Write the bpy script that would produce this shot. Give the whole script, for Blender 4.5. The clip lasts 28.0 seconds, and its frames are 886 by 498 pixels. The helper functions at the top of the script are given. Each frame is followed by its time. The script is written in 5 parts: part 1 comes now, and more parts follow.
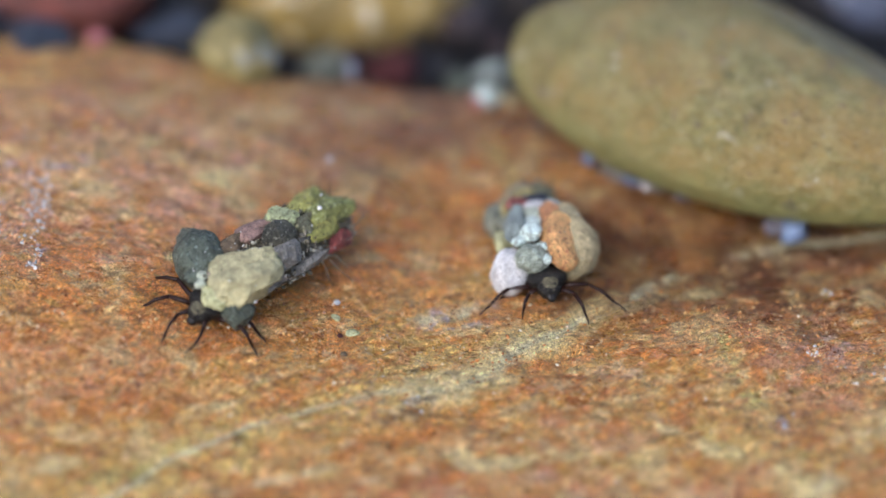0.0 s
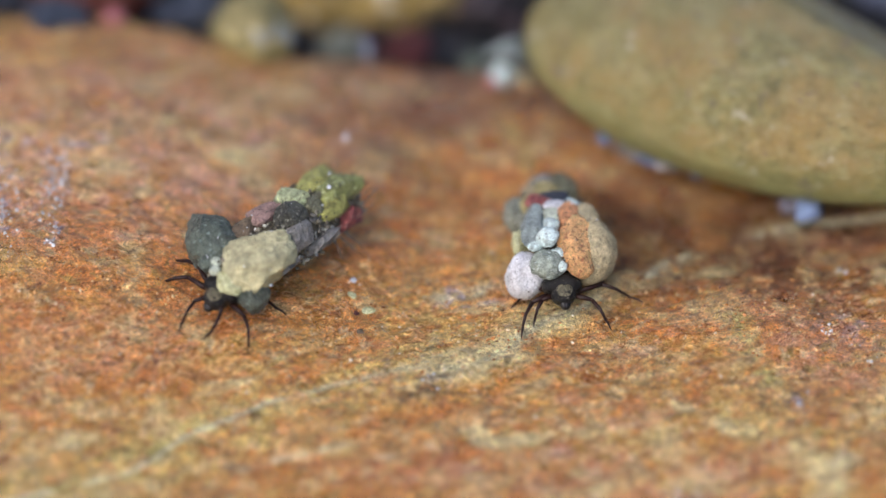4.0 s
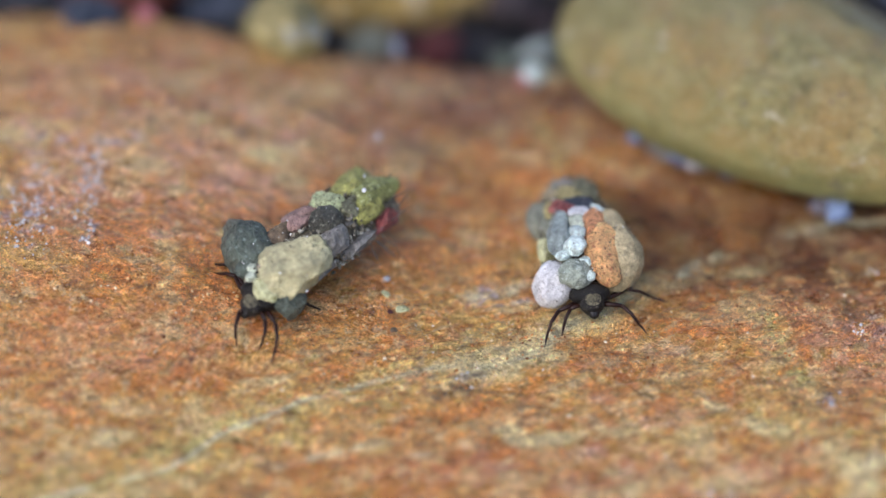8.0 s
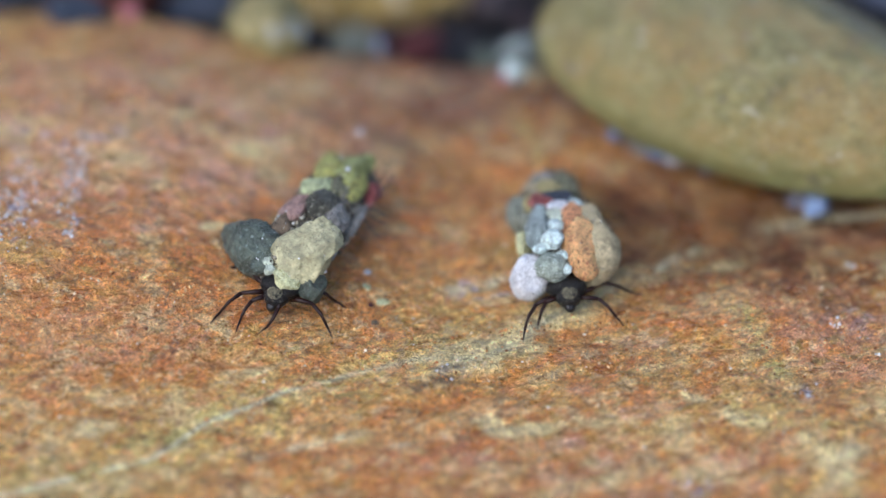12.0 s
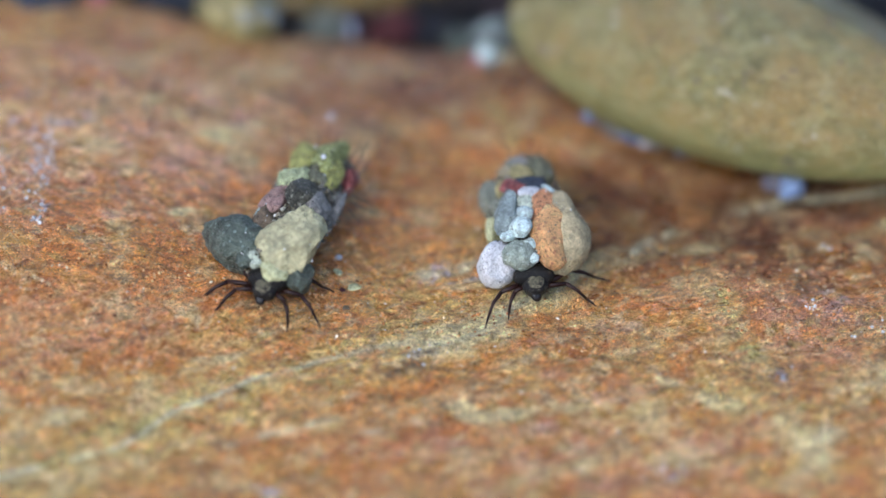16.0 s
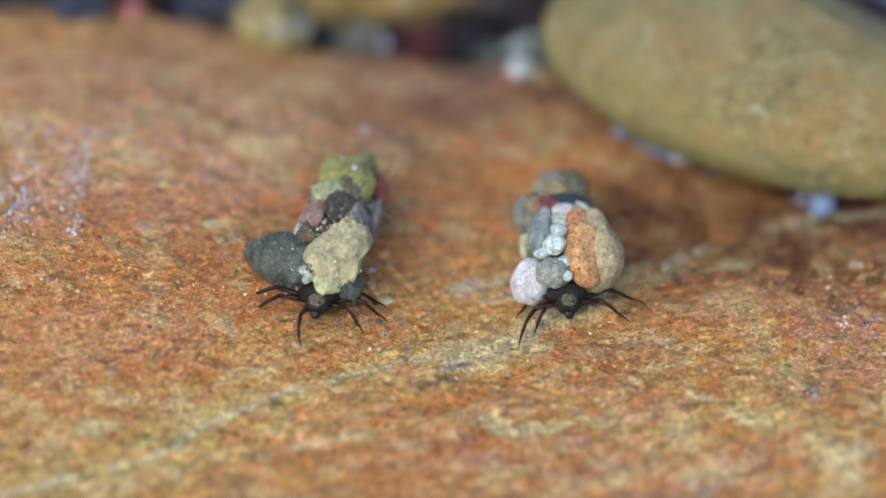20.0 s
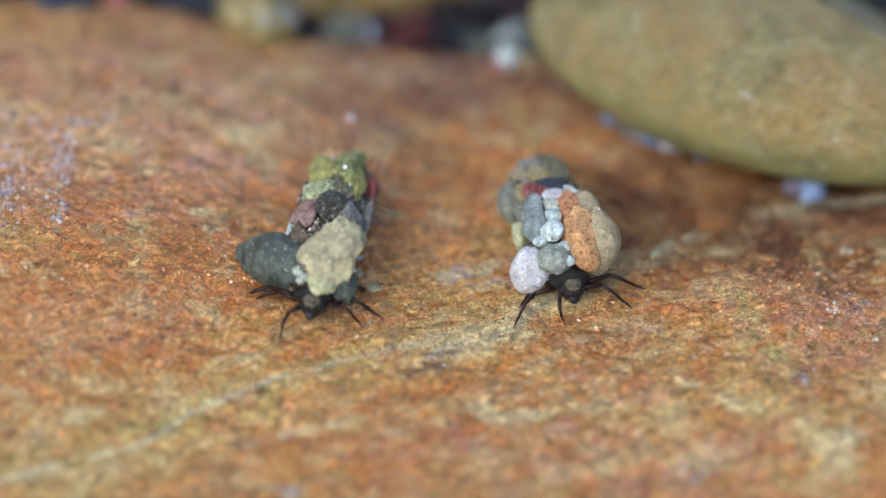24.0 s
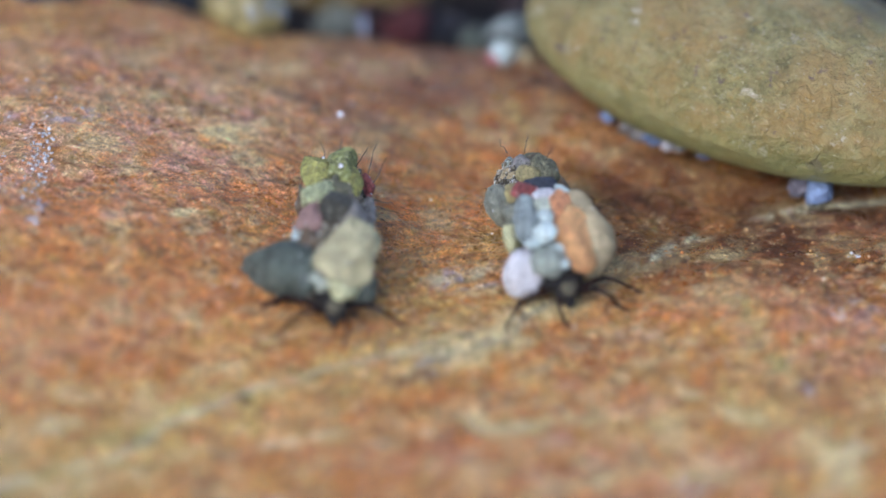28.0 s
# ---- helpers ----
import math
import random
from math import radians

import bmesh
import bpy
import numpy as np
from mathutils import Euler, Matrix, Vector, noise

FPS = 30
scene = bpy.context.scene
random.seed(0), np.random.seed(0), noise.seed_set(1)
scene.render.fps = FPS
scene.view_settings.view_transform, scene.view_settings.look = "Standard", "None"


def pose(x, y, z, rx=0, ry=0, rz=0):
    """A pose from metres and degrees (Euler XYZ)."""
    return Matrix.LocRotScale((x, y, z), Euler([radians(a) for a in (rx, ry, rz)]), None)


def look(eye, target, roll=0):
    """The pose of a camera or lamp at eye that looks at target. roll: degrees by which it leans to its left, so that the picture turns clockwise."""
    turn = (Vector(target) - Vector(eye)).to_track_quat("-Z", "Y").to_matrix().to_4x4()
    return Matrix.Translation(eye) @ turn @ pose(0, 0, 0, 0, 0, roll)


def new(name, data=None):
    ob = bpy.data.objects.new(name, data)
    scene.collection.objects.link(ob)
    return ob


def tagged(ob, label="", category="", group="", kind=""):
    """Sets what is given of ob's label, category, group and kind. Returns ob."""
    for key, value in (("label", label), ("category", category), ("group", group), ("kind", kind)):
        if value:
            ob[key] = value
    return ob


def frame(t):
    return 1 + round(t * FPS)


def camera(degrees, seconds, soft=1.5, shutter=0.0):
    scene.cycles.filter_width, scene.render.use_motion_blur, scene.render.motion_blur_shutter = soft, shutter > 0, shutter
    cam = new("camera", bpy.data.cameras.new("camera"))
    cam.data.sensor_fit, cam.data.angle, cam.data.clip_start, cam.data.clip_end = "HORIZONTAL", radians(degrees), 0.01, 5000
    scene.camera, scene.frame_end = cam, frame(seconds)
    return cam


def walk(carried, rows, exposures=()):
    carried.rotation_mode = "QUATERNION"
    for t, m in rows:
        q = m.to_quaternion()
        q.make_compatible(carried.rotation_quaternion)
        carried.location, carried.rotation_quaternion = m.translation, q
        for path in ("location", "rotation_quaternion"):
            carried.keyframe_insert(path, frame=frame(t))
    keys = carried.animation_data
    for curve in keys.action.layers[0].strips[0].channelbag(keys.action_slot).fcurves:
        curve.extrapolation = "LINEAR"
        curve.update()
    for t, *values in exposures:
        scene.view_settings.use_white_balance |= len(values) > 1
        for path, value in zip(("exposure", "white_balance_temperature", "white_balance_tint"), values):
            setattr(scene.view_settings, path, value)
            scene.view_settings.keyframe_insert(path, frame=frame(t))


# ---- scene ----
MM = 0.001


def aim(x, y, z, yaw, pitch, roll):
    """Camera pose: eye in metres, yaw, pitch and roll in degrees."""
    return pose(x, y, z, 90 + pitch, 0, yaw) @ pose(0, 0, 0, 0, 0, roll)


cam = camera(18, 28.0, soft=1.5)
cam.data.dof.use_dof = True
cam.data.dof.focus_distance = 0.1897
cam.data.dof.aperture_fstop = 9.5
PATH = [
    (0, aim(0.00110, -0.15299, 0.12130, -0.104, -37.754, -0.175)),
    (0.5, aim(0.00122, -0.15336, 0.12145, -0.189, -37.913, -0.085)),
    (1, aim(0.00079, -0.15335, 0.12148, 0.085, -37.793, -0.192)),
    (1.5, aim(0.00137, -0.15412, 0.12162, -0.124, -38.181, 0.155)),
    (2, aim(0.00145, -0.15354, 0.12034, 0.004, -38.042, -0.139)),
    (2.5, aim(0.00104, -0.15424, 0.12045, -0.176, -37.941, -0.079)),
    (3, aim(0.00109, -0.15400, 0.12008, 0.016, -38.124, -0.052)),
    (3.5, aim(0.00045, -0.15399, 0.12117, 0.070, -38.123, -0.182)),
    (5.5, aim(0.00156, -0.15347, 0.12185, 0.202, -37.834, -0.258)),
    (6, aim(0.00048, -0.15408, 0.12376, -0.126, -37.952, -0.023)),
    (6.5, aim(0.00004, -0.15334, 0.12210, 0.205, -37.865, -0.078)),
    (7, aim(-0.00093, -0.15362, 0.12145, 0.057, -38.142, -0.036)),
    (7.5, aim(-0.00123, -0.15441, 0.12232, 0.189, -38.010, -0.100)),
    (8, aim(-0.00146, -0.15419, 0.12241, 0.212, -38.261, -0.050)),
    (8.5, aim(-0.00152, -0.15431, 0.12172, 0.230, -38.057, 0.074)),
    (9, aim(-0.00105, -0.15408, 0.12101, 0.354, -37.990, -0.004)),
    (9.5, aim(-0.00056, -0.15377, 0.12195, 0.366, -38.112, -0.063)),
    (10, aim(-0.00046, -0.15315, 0.12102, 0.292, -38.168, -0.068)),
    (10.5, aim(-0.00000, -0.15330, 0.12233, 0.250, -38.264, 0.003)),
    (11, aim(-0.00083, -0.15482, 0.12137, 0.175, -37.849, 0.116)),
    (11.5, aim(-0.00046, -0.15603, 0.12164, 0.053, -37.951, 0.042)),
    (12, aim(-0.00096, -0.15642, 0.12218, -0.112, -37.932, 0.153)),
    (12.5, aim(0.00052, -0.15662, 0.12152, -0.074, -37.957, 0.041)),
    (14.5, aim(0.00122, -0.15525, 0.12159, -0.304, -38.085, -0.238)),
    (15, aim(0.00108, -0.15536, 0.12099, -0.182, -38.168, -0.332)),
    (15.5, aim(0.00130, -0.15625, 0.12079, -0.208, -38.163, -0.065)),
    (16, aim(0.00043, -0.15519, 0.12092, -0.319, -38.186, -0.079)),
    (16.5, aim(0.00036, -0.15500, 0.12150, -0.298, -38.064, -0.049)),
    (17, aim(0.00047, -0.15537, 0.12128, -0.221, -38.326, -0.066)),
    (17.5, aim(0.00003, -0.15597, 0.12132, -0.164, -37.942, -0.078)),
    (18, aim(0.00029, -0.15468, 0.11994, -0.079, -38.199, -0.044)),
    (18.5, aim(-0.00087, -0.15569, 0.12057, 0.047, -38.046, -0.062)),
    (19, aim(-0.00085, -0.15563, 0.11993, -0.007, -37.872, 0.050)),
    (19.5, aim(-0.00045, -0.15555, 0.12058, 0.058, -37.747, -0.088)),
    (20, aim(-0.00085, -0.15572, 0.12162, 0.063, -37.965, 0.143)),
    (20.5, aim(-0.00083, -0.15585, 0.12122, -0.114, -38.096, 0.121)),
    (22.5, aim(-0.00129, -0.15621, 0.12047, -0.127, -37.760, 0.094)),
    (23, aim(-0.00128, -0.15661, 0.12013, -0.001, -37.612, 0.061)),
    (23.5, aim(-0.00008, -0.15585, 0.12032, 0.040, -37.935, -0.019)),
    (24, aim(-0.00063, -0.15569, 0.11960, -0.183, -37.760, 0.113)),
    (24.5, aim(-0.00004, -0.15587, 0.11984, 0.034, -37.621, 0.105)),
    (25, aim(-0.00058, -0.15493, 0.11914, -0.089, -37.940, 0.310)),
    (25.5, aim(0.00170, -0.15246, 0.11816, -0.128, -38.031, -0.072)),
    (26, aim(-0.00110, -0.14903, 0.11537, -0.015, -37.917, 0.192)),
    (26.5, aim(0.00019, -0.14831, 0.11367, 0.232, -37.973, 0.379)),
    (27, aim(-0.00022, -0.14742, 0.11345, -0.019, -38.046, 0.280)),
    (27.5, aim(-0.00000, -0.14735, 0.11320, 0.097, -38.155, 0.275)),
    (28, aim(0.00060, -0.14924, 0.11612, 0.063, -38.065, 0.128)),
]
# the camera's own white balance drifts
TINTS = [(0, 5780, 12), (1, 5800, 13), (3, 5980, 14), (6, 5820, 16), (8, 5710, 14), (10, 5570, 12), (12, 5370, 11), (15, 5220, 10.5), (17, 5380, 9), (18, 5530, 8), (20, 5780, 10), (23, 5680, 10.5), (25, 5500, 12), (28, 5320, 14)]
walk(cam, PATH, exposures=[(t, 0.21, k, tint) for t, k, tint in TINTS])

# ---- light: overcast daylight, brighter from the left ----
world = bpy.data.worlds.new("sky")
scene.world = world
world.use_nodes = True
wn = world.node_tree.nodes
sky = wn.new("ShaderNodeTexSky")
sky.sky_type = "NISHITA"
sky.sun_disc = False
sky.sun_elevation = radians(45)
sky.sun_rotation = radians(-144)
sky.air_density, sky.dust_density = 1.0, 4.0
wn["Background"].inputs["Strength"].default_value = 0.186
world.node_tree.links.new(sky.outputs[0], wn["Background"].inputs["Color"])
sun_data = bpy.data.lights.new("sun", "SUN")
sun_data.energy, sun_data.angle, sun_data.color = 0.75, radians(80), (1.0, 0.97, 0.94)
sun = new("sun", sun_data)
sun.matrix_world = look((-0.36, -0.50, 0.79), (0, 0, 0))


# ---- materials ----
def rgb(r, g, b):
    """Linear colour from the usual 0-255 values."""
    return tuple(((c / 255 + 0.055) / 1.055) ** 2.4 if c > 10 else c / 255 / 12.92 for c in (r, g, b)) + (1.0,)


def ramp_node(nt, stops):
    n = nt.nodes.new("ShaderNodeValToRGB")
    el = n.color_ramp.elements
    while len(el) < len(stops):
        el.new(0.5)
    for e, (p, c) in zip(el, stops):
        e.position, e.color = p, c
    return n


def mixed(nt, fac, a, b, blend="MIX"):
    m = nt.nodes.new("ShaderNodeMix")
    m.data_type, m.blend_type = "RGBA", blend
    for sock, v in ((m.inputs[0], fac), (m.inputs[6], a), (m.inputs[7], b)):
        if isinstance(v, bpy.types.NodeSocket):
            nt.links.new(v, sock)
        else:
            sock.default_value = v
    return m.outputs[2]


def noise_node(nt, vec, scale, detail=6.0, rough=0.6, distort=0.0):
    n = nt.nodes.new("ShaderNodeTexNoise")
    n.inputs["Scale"].default_value, n.inputs["Detail"].default_value = scale, detail
    n.inputs["Roughness"].default_value, n.inputs["Distortion"].default_value = rough, distort
    nt.links.new(vec, n.inputs["Vector"])
    return n.outputs["Fac"]


def mineral(name, dark, mid, light, grain=900.0, rough=0.55, bump=0.00006, specks=None, speck_size=3500.0, speck_amount=0.12, gloss=0.4, grit=0.9):
    """A stone surface: mottled colour at two scales, specks of another mineral and fine relief."""
    m = bpy.data.materials.new(name)
    m.use_nodes = True
    nt = m.node_tree
    bsdf = nt.nodes["Principled BSDF"]
    tc = nt.nodes.new("ShaderNodeTexCoord").outputs["Object"]
    big = noise_node(nt, tc, grain, 8, 0.65, 0.4)
    fine = noise_node(nt, tc, grain * 7, 5, 0.7)
    col = ramp_node(nt, [(0.30, dark), (0.50, mid), (0.70, light)])
    nt.links.new(big, col.inputs[0])
    mid_grain = noise_node(nt, tc, grain * 2.7, 6, 0.68, 0.6)
    tone = ramp_node(nt, [(0.28, (0.60, 0.60, 0.60, 1)), (0.5, (0.93, 0.93, 0.93, 1)), (0.72, (1.25, 1.25, 1.25, 1))])
    nt.links.new(fine, tone.inputs[0])
    out = mixed(nt, 1.0, col.outputs[0], tone.outputs[0], "MULTIPLY")
    tone2 = ramp_node(nt, [(0.34, (0.52, 0.50, 0.46, 1)), (0.46, (0.96, 0.96, 0.95, 1)), (0.56, (1.04, 1.04, 1.04, 1)), (0.66, (1.35, 1.35, 1.33, 1))])
    nt.links.new(mid_grain, tone2.inputs[0])
    out = mixed(nt, grit, out, tone2.outputs[0], "MULTIPLY")
    if specks:
        v = noise_node(nt, tc, speck_size, 2, 0.5)
        cut = ramp_node(nt, [(1 - 0.5 + 0.16 - speck_amount * 0.5, (0, 0, 0, 1)), (1 - 0.5 + 0.22 - speck_amount * 0.5, (1, 1, 1, 1))])
        nt.links.new(v, cut.inputs[0])
        out = mixed(nt, cut.outputs[0], out, specks)
    nt.links.new(out, bsdf.inputs["Base Color"])
    bsdf.inputs["Roughness"].default_value = rough
    bsdf.inputs["Specular IOR Level"].default_value = gloss
    b = nt.nodes.new("ShaderNodeBump")
    b.inputs["Distance"].default_value, b.inputs["Strength"].default_value = bump, 1.0
    nt.links.new(fine, b.inputs["Height"])
    b2 = nt.nodes.new("ShaderNodeBump")
    b2.inputs["Distance"].default_value, b2.inputs["Strength"].default_value = bump * 4, 1.0
    nt.links.new(mid_grain, b2.inputs["Height"])
    nt.links.new(b.outputs[0], b2.inputs["Normal"])
    nt.links.new(b2.outputs[0], bsdf.inputs["Normal"])
    return m


def attr_node(nt, name):
    a = nt.nodes.new("ShaderNodeAttribute")
    a.attribute_name = name
    return a.outputs["Fac"]


def boulder_material():
    """Rust-orange river rock: granular, mottled in ochre, pink and olive, with mineral stains and some painted shade
    and glints.
    """
    m = bpy.data.materials.new("rust_orange_rock")
    m.use_nodes = True
    nt = m.node_tree
    bsdf = nt.nodes["Principled BSDF"]
    tc = nt.nodes.new("ShaderNodeTexCoord").outputs["Object"]

    def band(vec, scale, lo, hi, top, detail=6, rough=0.65, distort=0.5):
        r = ramp_node(nt, [(lo, (0, 0, 0, 1)), (hi, (top, top, top, 1))])
        nt.links.new(noise_node(nt, vec, scale, detail, rough, distort), r.inputs[0])
        return r.outputs[0]

    def shifted(x, y, z):
        q = nt.nodes.new("ShaderNodeMapping")
        q.inputs["Location"].default_value = (x, y, z)
        nt.links.new(tc, q.inputs["Vector"])
        return q.outputs[0]

    def run(turn, stretch, dx):
        """The rock's own grain direction: rotated, and drawn out along it."""
        q = nt.nodes.new("ShaderNodeMapping")
        q.vector_type = "TEXTURE"
        q.inputs["Location"].default_value = (dx, dx * 0.37, 0)
        q.inputs["Rotation"].default_value = (0, 0, radians(turn))
        q.inputs["Scale"].default_value = (stretch, 1, 1)
        nt.links.new(tc, q.inputs["Vector"])
        return q.outputs[0]

    rear = attr_node(nt, "rear")

    def drift(scale, lo, hi, top, dx, stretch=2.6):
        """Streaky patches that follow the grain of the front and of the rear."""
        both = [band(run(turn, stretch, dx), scale, lo, hi, top, 7, 0.62, 0.8) for turn in (22, -20)]
        return mixed(nt, rear, both[0], both[1])

    blotch = noise_node(nt, tc, 480, 8, 0.66, 0.6)
    grain = noise_node(nt, tc, 3400, 5, 0.78, 0.3)
    col = ramp_node(nt, [(0.30, rgb(196, 114, 44)), (0.42, rgb(220, 142, 62)), (0.52, rgb(226, 156, 76)), (0.62, rgb(226, 168, 98)), (0.74, rgb(228, 192, 140))])
    nt.links.new(blotch, col.inputs[0])
    out = col.outputs[0]
    # broad drifts of colour, some millimetres across
    out = mixed(nt, drift(150, 0.45, 0.62, 0.60, 0.11), out, rgb(220, 152, 110))
    out = mixed(nt, drift(170, 0.47, 0.62, 0.65, 0.37), out, rgb(216, 166, 82))
    out = mixed(nt, drift(210, 0.49, 0.63, 0.58, 0.53), out, rgb(178, 92, 36))
    out = mixed(nt, drift(280, 0.53, 0.66, 0.55, 0.71), out, rgb(190, 168, 98))
    out = mixed(nt, drift(330, 0.55, 0.68, 0.65, 0.93), out, rgb(232, 196, 140))
    out = mixed(nt, attr_node(nt, "streak"), out, rgb(172, 96, 44))
    out = mixed(nt, attr_node(nt, "stain_pink"), out, rgb(240, 190, 166))
    out = mixed(nt, attr_node(nt, "stain_red"), out, rgb(232, 146, 72))
    out = mixed(nt, attr_node(nt, "stain_yellow"), out, rgb(240, 206, 124))
    out = mixed(nt, attr_node(nt, "stain_olive"), out, rgb(216, 202, 124))
    # small patches of ochre, pink, cream, rust and olive, most under a millimetre across
    def fleck(scale, lo, hi, top, dx, stretch=1.7):
        both = [band(run(turn, stretch, dx), scale, lo, hi, top, 4, 0.62, 0.5) for turn in (22, -20)]
        return mixed(nt, rear, both[0], both[1])

    out = mixed(nt, fleck(700, 0.52, 0.60, 0.60, 0.31), out, rgb(212, 158, 72))
    out = mixed(nt, fleck(900, 0.54, 0.61, 0.65, 0.47), out, rgb(232, 160, 106))
    out = mixed(nt, fleck(1000, 0.55, 0.62, 0.42, 0.83), out, rgb(164, 88, 36))
    out = mixed(nt, fleck(1250, 0.54, 0.61, 0.65, 1.57), out, rgb(228, 148, 68))
    out = mixed(nt, fleck(1100, 0.57, 0.63, 0.60, 0.67), out, rgb(170, 148, 80))
    out = mixed(nt, fleck(1050, 0.57, 0.63, 0.70, 1.03), out, rgb(238, 206, 152))
    out = mixed(nt, fleck(1900, 0.59, 0.65, 0.40, 1.21), out, rgb(128, 72, 36))
    # rust-brown colour that also carries painted shade of the hollow and rear
    out = mixed(nt, attr_node(nt, "brown_with_shade"), out, rgb(96, 48, 26))
    out = mixed(nt, attr_node(nt, "stain_pale"), out, rgb(243, 223, 163))
    out = mixed(nt, attr_node(nt, "stain_grey"), out, rgb(238, 234, 196))
    out = mixed(nt, attr_node(nt, "stain_lilac"), out, rgb(198, 190, 208))
    out = mixed(nt, attr_node(nt, "stain_dark"), out, rgb(80, 58, 44))
    out = mixed(nt, band(shifted(3.1, 0.4, 0), 1700, 0.60, 0.67, 0.65, 3), out, rgb(232, 206, 160))
    tone = ramp_node(nt, [(0.32, (0.46, 0.42, 0.37, 1)), (0.45, (0.96, 0.97, 0.93, 1)), (0.55, (1.07, 1.09, 1.06, 1)), (0.68, (1.62, 1.69, 1.66, 1))])
    nt.links.new(grain, tone.inputs[0])
    out = mixed(nt, 0.9, out, tone.outputs[0], "MULTIPLY")
    crumb = noise_node(nt, run(12, 1.5, 0.43), 2100, 3, 0.55, 0.5)
    tone2 = ramp_node(nt, [(0.33, (0.50, 0.40, 0.33, 1)), (0.44, (0.95, 0.90, 0.87, 1)), (0.54, (1.05, 1.02, 1.0, 1)), (0.62, (1.22, 1.22, 1.12, 1)), (0.70, (1.7, 1.8, 1.78, 1))])
    nt.links.new(crumb, tone2.inputs[0])
    out = mixed(nt, 0.75, out, tone2.outputs[0], "MULTIPLY")
    # finest grain: its tone paints tiny wet glints and dark pits into the colour
    glint_noise = noise_node(nt, tc, 9000, 3, 0.7, 0.2)
    tone3 = ramp_node(nt, [(0.34, (0.44, 0.40, 0.34, 1)), (0.45, (0.98, 0.99, 0.98, 1)), (0.56, (1.04, 1.04, 1.01, 1)), (0.67, (1.9, 1.95, 1.85, 1))])
    nt.links.new(glint_noise, tone3.inputs[0])
    out = mixed(nt, 0.9, out, tone3.outputs[0], "MULTIPLY")
    nt.links.new(out, bsdf.inputs["Base Color"])
    wet = ramp_node(nt, [(0.38, (0.16, 0.16, 0.16, 1)), (0.62, (0.46, 0.46, 0.46, 1))])
    nt.links.new(noise_node(nt, tc, 260, 5, 0.6, 0.4), wet.inputs[0])
    nt.links.new(wet.outputs[0], bsdf.inputs["Roughness"])
    bsdf.inputs["Specular IOR Level"].default_value = 0.45
    bsdf.inputs["Coat Weight"].default_value, bsdf.inputs["Coat Roughness"].default_value = 0.5, 0.12
    b = nt.nodes.new("ShaderNodeBump")
    b.inputs["Distance"].default_value, b.inputs["Strength"].default_value = 0.0007, 1.0
    nt.links.new(grain, b.inputs["Height"])
    b3 = nt.nodes.new("ShaderNodeBump")
    b3.inputs["Distance"].default_value, b3.inputs["Strength"].default_value = 0.00012, 1.0
    nt.links.new(glint_noise, b3.inputs["Height"])
    nt.links.new(b3.outputs[0], b.inputs["Normal"])
    b2 = nt.nodes.new("ShaderNodeBump")
    b2.inputs["Distance"].default_value, b2.inputs["Strength"].default_value = 0.00075, 1.0
    nt.links.new(blotch, b2.inputs["Height"])
    pits = nt.nodes.new("ShaderNodeBump")
    pits.inputs["Distance"].default_value, pits.inputs["Strength"].default_value = 0.00052, 1.0
    nt.links.new(crumb, pits.inputs["Height"])
    nt.links.new(b.outputs[0], pits.inputs["Normal"])
    nt.links.new(pits.outputs[0], b2.inputs["Normal"])
    nt.links.new(b2.outputs[0], bsdf.inputs["Normal"])
    nt.links.new(b2.outputs[0], bsdf.inputs["Coat Normal"])
    return m


def plain(name, color, rough=0.4, gloss=0.5, grain=4000.0, alpha=1.0):
    """Chitin, silk or hair: one colour with slight mottling."""
    m = bpy.data.materials.new(name)
    m.use_nodes = True
    nt = m.node_tree
    bsdf = nt.nodes["Principled BSDF"]
    tc = nt.nodes.new("ShaderNodeTexCoord").outputs["Object"]
    n = noise_node(nt, tc, grain, 4, 0.6)
    lo = tuple(c * 0.55 for c in color[:3]) + (1,)
    hi = tuple(min(1, c * 1.4) for c in color[:3]) + (1,)
    r = ramp_node(nt, [(0.3, lo), (0.7, hi)])
    nt.links.new(n, r.inputs[0])
    nt.links.new(r.outputs[0], bsdf.inputs["Base Color"])
    bsdf.inputs["Roughness"].default_value, bsdf.inputs["Specular IOR Level"].default_value = rough, gloss
    bsdf.inputs["Alpha"].default_value = alpha
    return m


def three(name, c, spread=0.35, **kw):
    """A mineral with darker and lighter mottling round one colour."""
    lo = rgb(*[v * (1 - spread) for v in c])
    hi = rgb(*[min(250, v * (1 + spread * 0.6)) for v in c])
    return mineral(name, lo, rgb(*c), hi, **kw)


